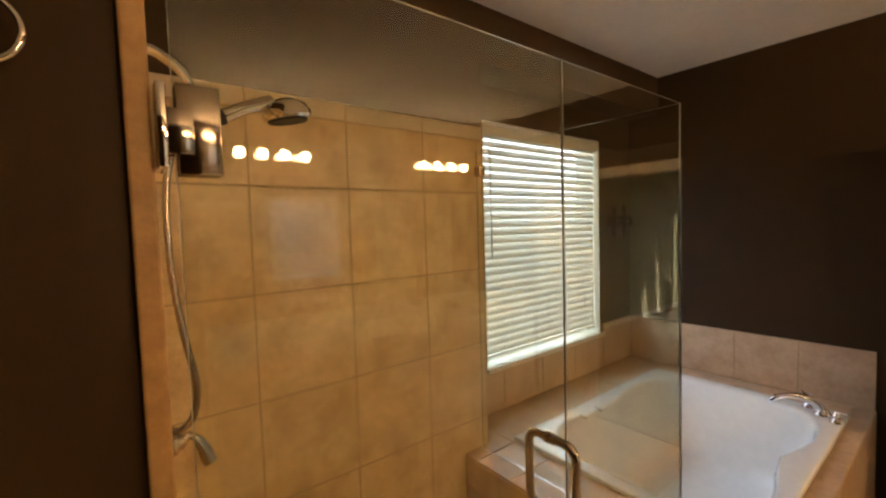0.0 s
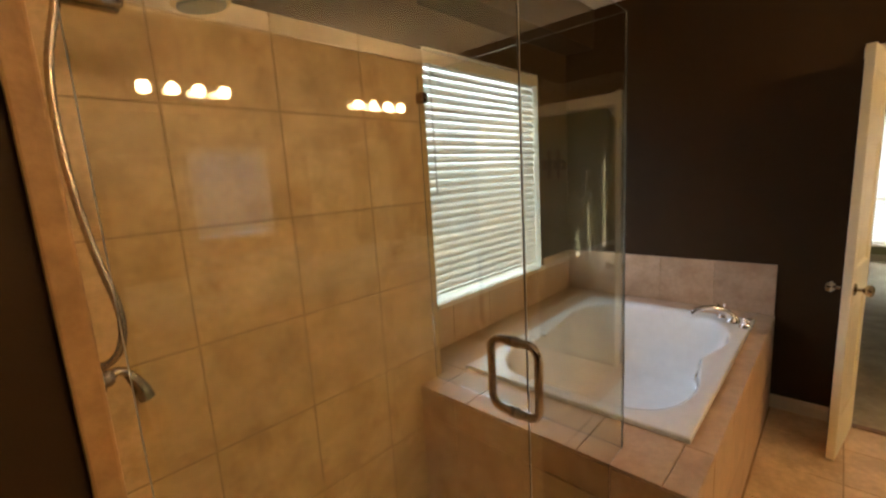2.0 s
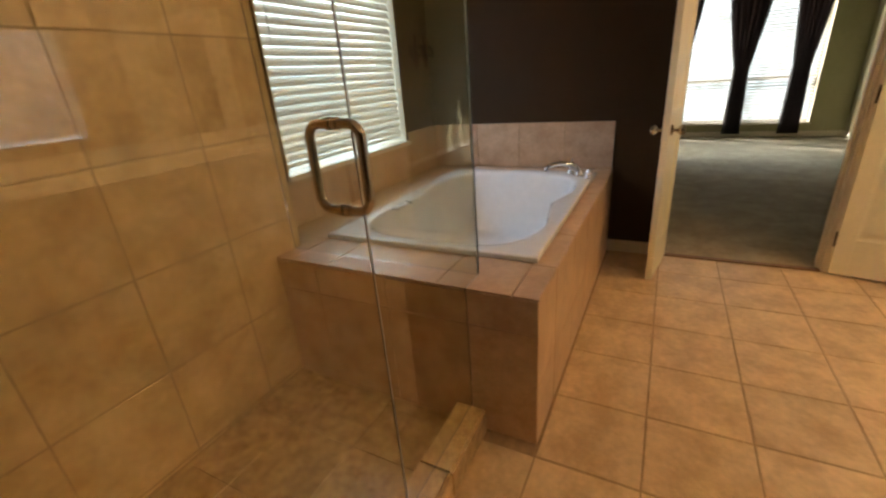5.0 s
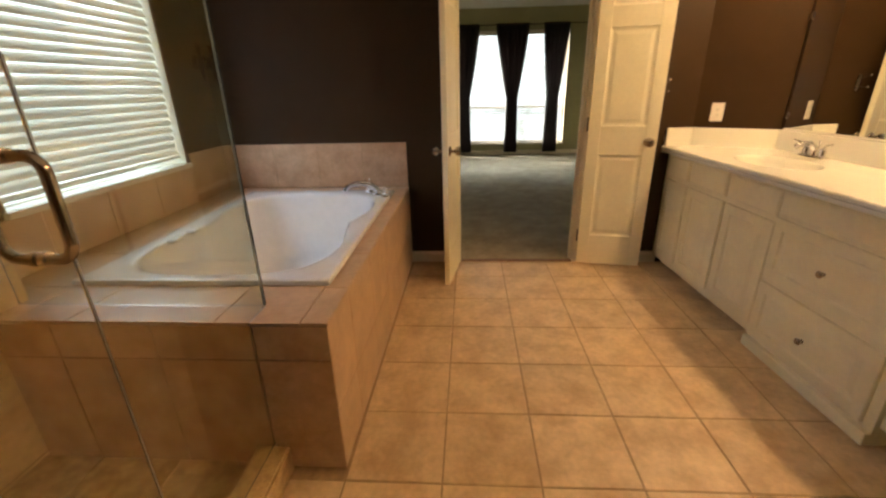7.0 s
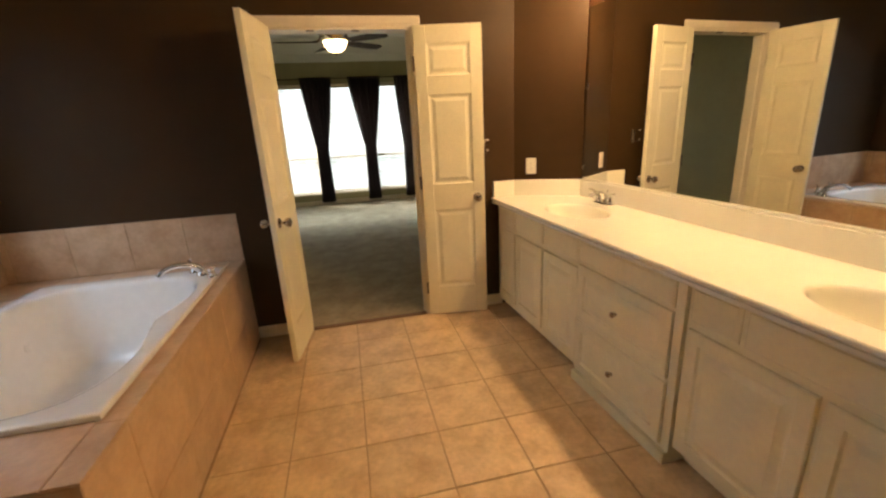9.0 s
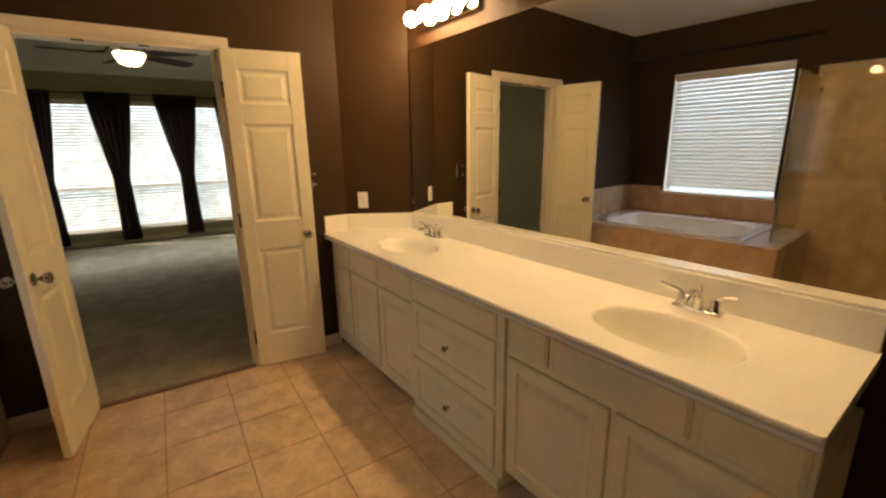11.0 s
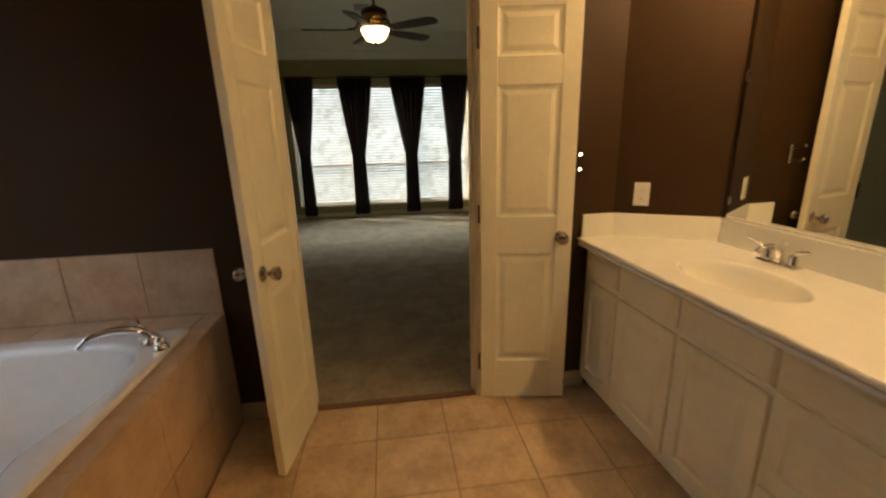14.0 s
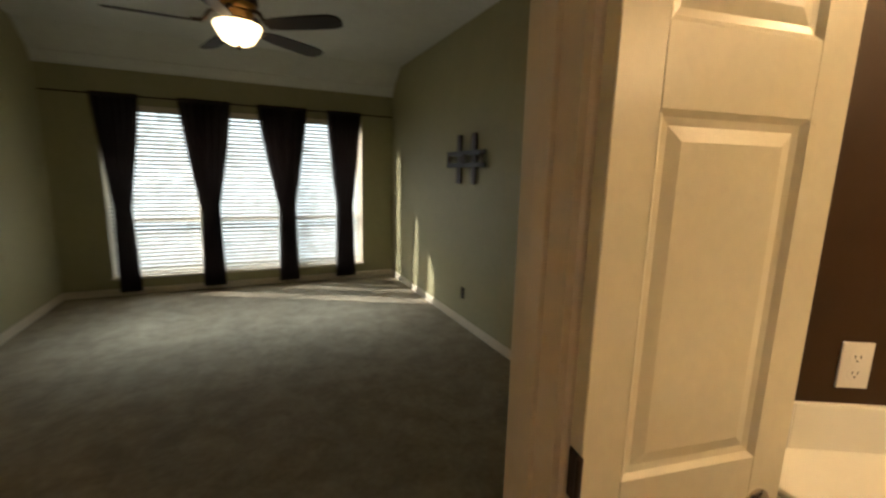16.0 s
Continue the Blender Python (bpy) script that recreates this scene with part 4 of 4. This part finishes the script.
def curtain(t0, t1, m0, m1, seed):
    """Hangs from y t0..t1 at the rod, gathered to m0..m1 near waist height and below."""
    rnd = random.Random(seed)
    c = thing("curtain", (BX - 0.09, (t0 + t1) / 2, 0.07), "dark brown sheer-edged curtain panel gathered low", "curtain", "bedroom curtains")
    nu, nv = 60, 40
    ph = [rnd.uniform(0, 6.28) for _ in range(3)]
    bm = bm_new()
    rows = []
    for j in range(nv + 1):
        s = j / nv
        z = 2.325 - s * 2.265
        k = min(1.0, s / 0.56)
        k = k ** 1.25
        lo, hi = t1 + (m1 - t1) * k, t0 + (m0 - t0) * k
        if s > 0.56:
            fl = (s - 0.56) / 0.44
            lo, hi = lo - 0.025 * fl, hi + 0.025 * fl
        amp = 0.022 + 0.012 * k
        row = []
        for i in range(nu + 1):
            q = i / nu
            y = hi + (lo - hi) * q
            x = BX - 0.09 + amp * math.sin(q * 6.28 * 6.5 + ph[0]) + 0.012 * math.sin(q * 6.28 * 2.3 + ph[1] + 2 * s) + 0.006 * math.sin(9 * s + q * 15 + ph[2])
            row.append(bm.verts.new((x, y, z)))
        rows.append(row)
    for a, b in zip(rows, rows[1:]):
        for i in range(nu):
            bm.faces.new((a[i], a[i + 1], b[i + 1], b[i]))
    bmesh.ops.solidify(bm, geom=bm.faces[:], thickness=0.0015)
    sub("panel", bm, M_CURTAIN, c, smooth=True)
    sub("rod_pocket", tube(bm_new(), [(BX - 0.09, t0 - 0.004, 2.30), (BX - 0.09, (t0 + t1) / 2, 2.297), (BX - 0.09, t1 + 0.004, 2.30)], 0.024, 12), M_CURTAIN, c, "gathered rod pocket", smooth=True)


curtain(1.295, 0.845, 1.185, 1.005, 1)
curtain(0.475, -0.085, 0.315, 0.105, 2)
curtain(-0.37, -0.965, -0.585, -0.785, 3)
curtain(-1.225, -1.68, -1.335, -1.545, 4)

fan = thing("ceiling_fan", (6.10, -0.22, BCEIL), "dark bronze ceiling fan with a lit frosted bowl light", "ceiling fan")
part("canopy", lathe(bm_new(), [(0, -0.06), (0.02, -0.06), (0.05, -0.04), (0.065, 0.0)], 24), M_DARKMETAL, fan, smooth=True)
part("downrod", tube(bm_new(), [(0, 0, -0.05), (0, 0, -0.30)], 0.012, 12), M_DARKMETAL, fan, smooth=True)
part("motor_housing", lathe(bm_new(), [(0.0, -0.262), (0.03, -0.268), (0.05, -0.285), (0.105, -0.302), (0.128, -0.325), (0.130, -0.352), (0.122, -0.362), (0, -0.362)], 32), M_DARKMETAL, fan, "dark bronze motor housing", smooth=True)
part("switch_housing", lathe(bm_new(), [(0.118, -0.360), (0.112, -0.385), (0.098, -0.400), (0.104, -0.412), (0.092, -0.435), (0.085, -0.452), (0, -0.452)], 32), M_BRASS, fan, "aged brass lower housing", smooth=True)
part("light_collar", lathe(bm_new(), [(0.085, -0.450), (0.092, -0.462), (0.120, -0.470), (0.128, -0.480), (0.126, -0.487), (0, -0.487)], 32), M_BRASS, fan, "aged brass light collar", smooth=True)
part("bowl", lathe(bm_new(), [(0.106, -0.480), (0.138, -0.480), (0.142, -0.487), (0.140, -0.498), (0.120, -0.54), (0.095, -0.58), (0.06, -0.60), (0, -0.606)], 32), M_BOWL, fan, "lit frosted amber glass bowl", smooth=True)
part("finial", lathe(bm_new(), [(0.012, -0.605), (0.016, -0.615), (0.008, -0.63), (0, -0.635)], 16), M_DARKMETAL, fan, smooth=True)
for i in range(5):
    bm = bm_new()
    outline = [(0.20, -0.045), (0.30, -0.062), (0.52, -0.072), (0.66, -0.070), (0.705, -0.048), (0.72, 0.0), (0.705, 0.048), (0.66, 0.070), (0.52, 0.072), (0.30, 0.062), (0.20, 0.045)]
    prism(bm, outline, -0.004, 0.004)
    mm = pose(0, 0, -0.490, 0, 0, -126 + 72 * i) @ pose(0, 0, 0, -13, 0, 0)
    bmesh.ops.transform(bm, matrix=mm, verts=bm.verts)
    bl = part("blade", bm, M_BLADE, fan, "dark wood fan blade")
    bm = tube(bm_new(), curve_pts([(0.085, 0, 0.085), (0.150, 0, 0.075), (0.190, 0, 0.020), (0.225, 0, 0.008), (0.270, 0, 0.008)], 5), [0.013 - 0.0002 * k for k in range(21)], 10)
    bmesh.ops.transform(bm, matrix=pose(0, 0, -0.490, 0, 0, -126 + 72 * i), verts=bm.verts)
    part("blade_iron", bm, M_DARKMETAL, bl, smooth=True)

vent = thing("ceiling_vent", (7.18, -0.06, BCEIL), "white louvred ceiling air vent", "vent")
part("vent_frame", B(-0.16, 0.16, -0.10, 0.10, -0.010, -0.001, 0.003), M_BCEIL, vent)
for i in range(7):
    part("slat", B(-0.14, 0.14, -0.083 + 0.025 * i, -0.070 + 0.025 * i, -0.016, -0.009, 0.001), M_PEWTER, vent, "grey louvre slat")

art = thing("wall_art", (6.53, BR, 1.67), "dark metal abstract wall sculpture of crossed bars", "wall art")
for xx in (-0.15, 0.15):
    part("upright_bar", B(xx - 0.045, xx + 0.045, 0.012, 0.03, -0.235, 0.235, 0.004), M_DARKMETAL, art)
for zz in (-0.055, 0.055):
    part("cross_bar", B(-0.39, 0.39, 0.03, 0.045, zz - 0.024, zz + 0.024, 0.004), M_PEWTER, art, "pewter cross bar")
for xx in (-0.33, 0.0, 0.33):
    part("disc", lathe(bm_new(), [(0, 0.016), (0.03, 0.014), (0.046, 0.006), (0.050, 0.0)], 24, pose(xx, 0.045, 0.0, -90, 0, 0)), M_DARKMETAL, art, "dark round disc", smooth=True)

# ---- outside ----
bm = bm_new()
box(bm, -60, 75, -70, 75, -0.9, -0.6)
structure("ground", bm, M_GRASS, "sunlit lawn outside the windows", "ground")

# Unseen wall, added only to keep direct sun off the bath blind.
M_STUCCO = mat("stucco", (0.50, 0.47, 0.43), 0.9, var=0.15, scale=2, bump=0.6, bscale=40)
structure("wall_sun_shade", B(-5, 7, 5.6, 5.8, -0.6, 4.5), M_STUCCO, "unseen plain stucco wall added to keep the sun off the bath window", "wall")


# Backdrop panel glows: the brightness of trees and sky is put in as emission.
M_FAR = bpy.data.materials.new("glowing_foliage_and_sky")
M_FAR.use_nodes = True
nt = M_FAR.node_tree
bs = nt.nodes["Principled BSDF"]
bs.inputs["Base Color"].default_value = (0.1, 0.12, 0.08, 1)
gp = nt.nodes.new("ShaderNodeNewGeometry")
nz = nt.nodes.new("ShaderNodeTexNoise")
nz.inputs["Scale"].default_value, nz.inputs["Detail"].default_value = 4.5, 9
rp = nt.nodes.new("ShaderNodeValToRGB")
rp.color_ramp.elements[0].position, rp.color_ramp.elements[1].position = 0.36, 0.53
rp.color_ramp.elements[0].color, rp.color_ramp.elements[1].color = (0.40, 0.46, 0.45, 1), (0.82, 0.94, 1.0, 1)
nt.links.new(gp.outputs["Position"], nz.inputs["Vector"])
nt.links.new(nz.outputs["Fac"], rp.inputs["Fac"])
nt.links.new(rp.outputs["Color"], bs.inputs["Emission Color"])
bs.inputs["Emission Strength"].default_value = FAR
structure("backdrop", B(13.5, 13.8, -16, 13, -0.6, 4.0), M_FAR, "glowing backdrop panel coloured as bright hazy trees and sky", "backdrop")

# ---- tiles: pieces of floors and walls, last ----
MESHES = {}


def tile_piece(parent, name, material, w, h, m, thick=0.008):
    """A tile of w by h whose face is +z in its own frame, lying on m."""
    key = (name, round(w, 3), round(h, 3), material.name)
    if key not in MESHES:
        bm = bm_new()
        c = 0.0025
        rings = [[bm.verts.new((x * (w / 2 - o), y * (h / 2 - o), z)) for x, y in ((-1, -1), (1, -1), (1, 1), (-1, 1))] for o, z in ((0, 0), (0, thick - c), (c, thick))]
        for a, b in zip(rings, rings[1:]):
            for i in range(4):
                bm.faces.new((a[i], a[(i + 1) % 4], b[(i + 1) % 4], b[i]))
        bm.faces.new(rings[-1])
        me = bpy.data.meshes.new(name)
        bmesh.ops.recalc_face_normals(bm, faces=bm.faces)
        bm.to_mesh(me)
        bm.free()
        me.materials.append(material)
        MESHES[key] = me
    ob = new(name, MESHES[key])
    ob.parent = parent
    ob.matrix_world = m @ pose(0, 0, random.uniform(-0.0005, 0.0005), random.uniform(-0.12, 0.12), random.uniform(-0.12, 0.12), 0)
    ob.matrix_parent_inverse = Matrix()
    ob.matrix_basis = parent.matrix_world.inverted() @ ob.matrix_world
    return ob


def cuts(lo, hi, start, pitch):
    k = math.floor((lo - start) / pitch)
    ed = []
    while start + k * pitch < hi:
        a, b = max(lo, start + k * pitch), min(hi, start + (k + 1) * pitch)
        if b - a > 0.012:
            ed.append((a, b))
        k += 1
    return ed


G = 0.006
P = 0.345
bpy.context.view_layer.update()
for x0, x1 in cuts(BACK, DX, 2.06, P):
    for y0, y1 in cuts(MY - 0.35, GY - 0.055, 0.215, P):
        if x0 > DKX - 0.02 and y0 > DKY - 0.02:
            continue
        yy1 = min(y1, DKY) if x1 > DKX + 0.01 else y1
        xx1 = x1
        if yy1 - y0 < 0.015:
            continue
        tile_piece(floor, "tile", M_FTILE, xx1 - x0 - G, yy1 - y0 - G, pose((x0 + xx1) / 2, (y0 + yy1) / 2, -0.008))
# window wall and shower walls
N_FACE = lambda x, z: pose(x, SY, z, 90, 0, 0)
T_FACE = lambda x, z: pose(x, WY, z, 90, 0, 0)
sub("grout_bed", B(SX + 0.005, JX, SY - 0.0085, SY - 0.001, 0.0, 2.12), M_WGROUT, wall_window)
sub("grout_bed", B(JX + 0.001, DX - 0.001, WY - 0.006, WY - 0.001, DECK - 0.004, HOLE_Z0 - 0.024), M_WGROUT, wall_window)
sub("grout_bed", B(DX - 0.006, DX - 0.001, DKY + 0.006, WY - 0.007, DECK - 0.004, 0.922), M_WGROUT, wall_door)
sub("grout_bed", B(SX + 0.001, SX + 0.0085, GY + 0.002, SY - 0.009, 0.0, 2.12), M_WGROUT, bpy.data.objects["wall_shower"])
for z0, z1 in cuts(0.02, 2.07, 0.395, 0.357):
    for x0, x1 in cuts(SX + 0.01, JX, 0.185, 0.348):
        if x0 > DKX and z1 < DECK:
            continue
        tile_piece(wall_window, "tile", M_WTILE, x1 - x0 - 0.0040, z1 - z0 - 0.0040, N_FACE((x0 + x1) / 2, (z0 + z1) / 2), 0.010)
for x0, x1 in cuts(SX + 0.01, JX, 0.185, 0.348):
    tile_piece(wall_window, "bullnose_tile", M_BULL, x1 - x0 - 0.004, 0.062, N_FACE((x0 + x1) / 2, 2.103), 0.011)
for x0, x1 in cuts(JX, HOLE_X1 + 0.017, JX, 0.35) + cuts(HOLE_X1 + 0.017, DX, JX, 0.35):
    zt = 0.925 if x0 > HOLE_X1 else HOLE_Z0 - 0.026
    tile_piece(wall_window, "tile", M_DTILE, x1 - x0 - 0.0035, zt - DECK - 0.003, T_FACE((x0 + x1) / 2, (DECK + zt) / 2), 0.010)
shower_wall = bpy.data.objects["wall_shower"]
for z0, z1 in cuts(0.02, 2.07, 0.395, 0.357):
    for y0, y1 in cuts(GY + 0.002, SY - 0.011, SY - 0.011, 0.35):
        tile_piece(shower_wall, "tile", M_WTILE, y1 - y0 - 0.0035, z1 - z0 - 0.0035, pose(SX, (y0 + y1) / 2, (z0 + z1) / 2, 90, 0, 90), 0.010)
for y0, y1 in cuts(GY + 0.002, SY - 0.011, SY - 0.011, 0.35):
    tile_piece(shower_wall, "bullnose_tile", M_BULL, y1 - y0 - 0.004, 0.062, pose(SX, (y0 + y1) / 2, 2.103, 90, 0, 90), 0.011)
# door wall splash behind the tub
for y0, y1 in cuts(DKY + 0.005, WY - 0.011, DKY + 0.005, 0.33):
    tile_piece(wall_door, "tile", M_DTILE, y1 - y0 - 0.0035, 0.318, pose(DX, (y0 + y1) / 2, DECK + 0.160, 90, 0, -90), 0.010)
# deck: top strips, front and side
for x0, x1 in cuts(DKX, DX - 0.011, DKX + 0.255, 0.345):
    tile_piece(deck, "tile", M_DTILE, x1 - x0 - 0.002, TY0 + 0.012 - DKY, pose((x0 + x1) / 2, (DKY + TY0 + 0.012) / 2, DECK - 0.008))
    tile_piece(deck, "tile", M_DTILE, x1 - x0 - 0.002, WY - 0.011 - TY1 + 0.012, pose((x0 + x1) / 2, (TY1 - 0.012 + WY - 0.011) / 2, DECK - 0.008))
    for z0, z1 in ((0.0, 0.262), (0.262, 0.597)):
        tile_piece(deck, "tile", M_DTILE, x1 - x0 - 0.002, z1 - z0 - 0.003, pose((x0 + x1) / 2, DKY + 0.008, (z0 + z1) / 2, 90, 0, 0))
for y0, y1 in cuts(TY0 + 0.014, TY1 - 0.014, TY0 + 0.300, 0.50):
    tile_piece(deck, "tile", M_DTILE, TX0 + 0.012 - DKX, y1 - y0 - 0.002, pose((DKX + TX0 + 0.012) / 2, (y0 + y1) / 2, DECK - 0.008))
for y0, y1 in cuts(TY0 + 0.014, TY1 - 0.014, TY0 + 0.014, 0.34):
    tile_piece(deck, "tile", M_DTILE, DX - 0.011 - TX1 + 0.012, y1 - y0 - 0.002, pose((TX1 - 0.012 + DX - 0.011) / 2, (y0 + y1) / 2, DECK - 0.008))
for y0, y1 in cuts(DKY, SY - 0.011, DKY + 0.25, 0.345):
    for z0, z1 in ((0.0, 0.465), (0.465, 0.597)):
        tile_piece(deck, "tile", M_DTILE, y1 - y0 - 0.002, z1 - z0 - 0.003, pose(DKX + 0.008, (y0 + y1) / 2, (z0 + z1) / 2, 90, 0, -90))
# curb and shower floor
for x0, x1 in cuts(SX + 0.01, DKX - 0.002, SX + 0.01, 0.30):
    tile_piece(curb, "tile", M_SHFLOOR, x1 - x0 - 0.004, 0.118, pose((x0 + x1) / 2, GY + 0.005, 0.098))
    tile_piece(curb, "tile", M_SHFLOOR, x1 - x0 - 0.004, 0.098, pose((x0 + x1) / 2, GY - 0.055, 0.049, 90, 0, 0))
for x0, x1 in cuts(SX + 0.01, DKX, SX + 0.01, 0.305):
    for y0, y1 in cuts(GY + 0.065, SY - 0.011, GY + 0.065, 0.305):
        tile_piece(pan, "tile", M_SHFLOOR, x1 - x0 - 0.003, y1 - y0 - 0.003, pose((x0 + x1) / 2, (y0 + y1) / 2, 0.016), 0.007)
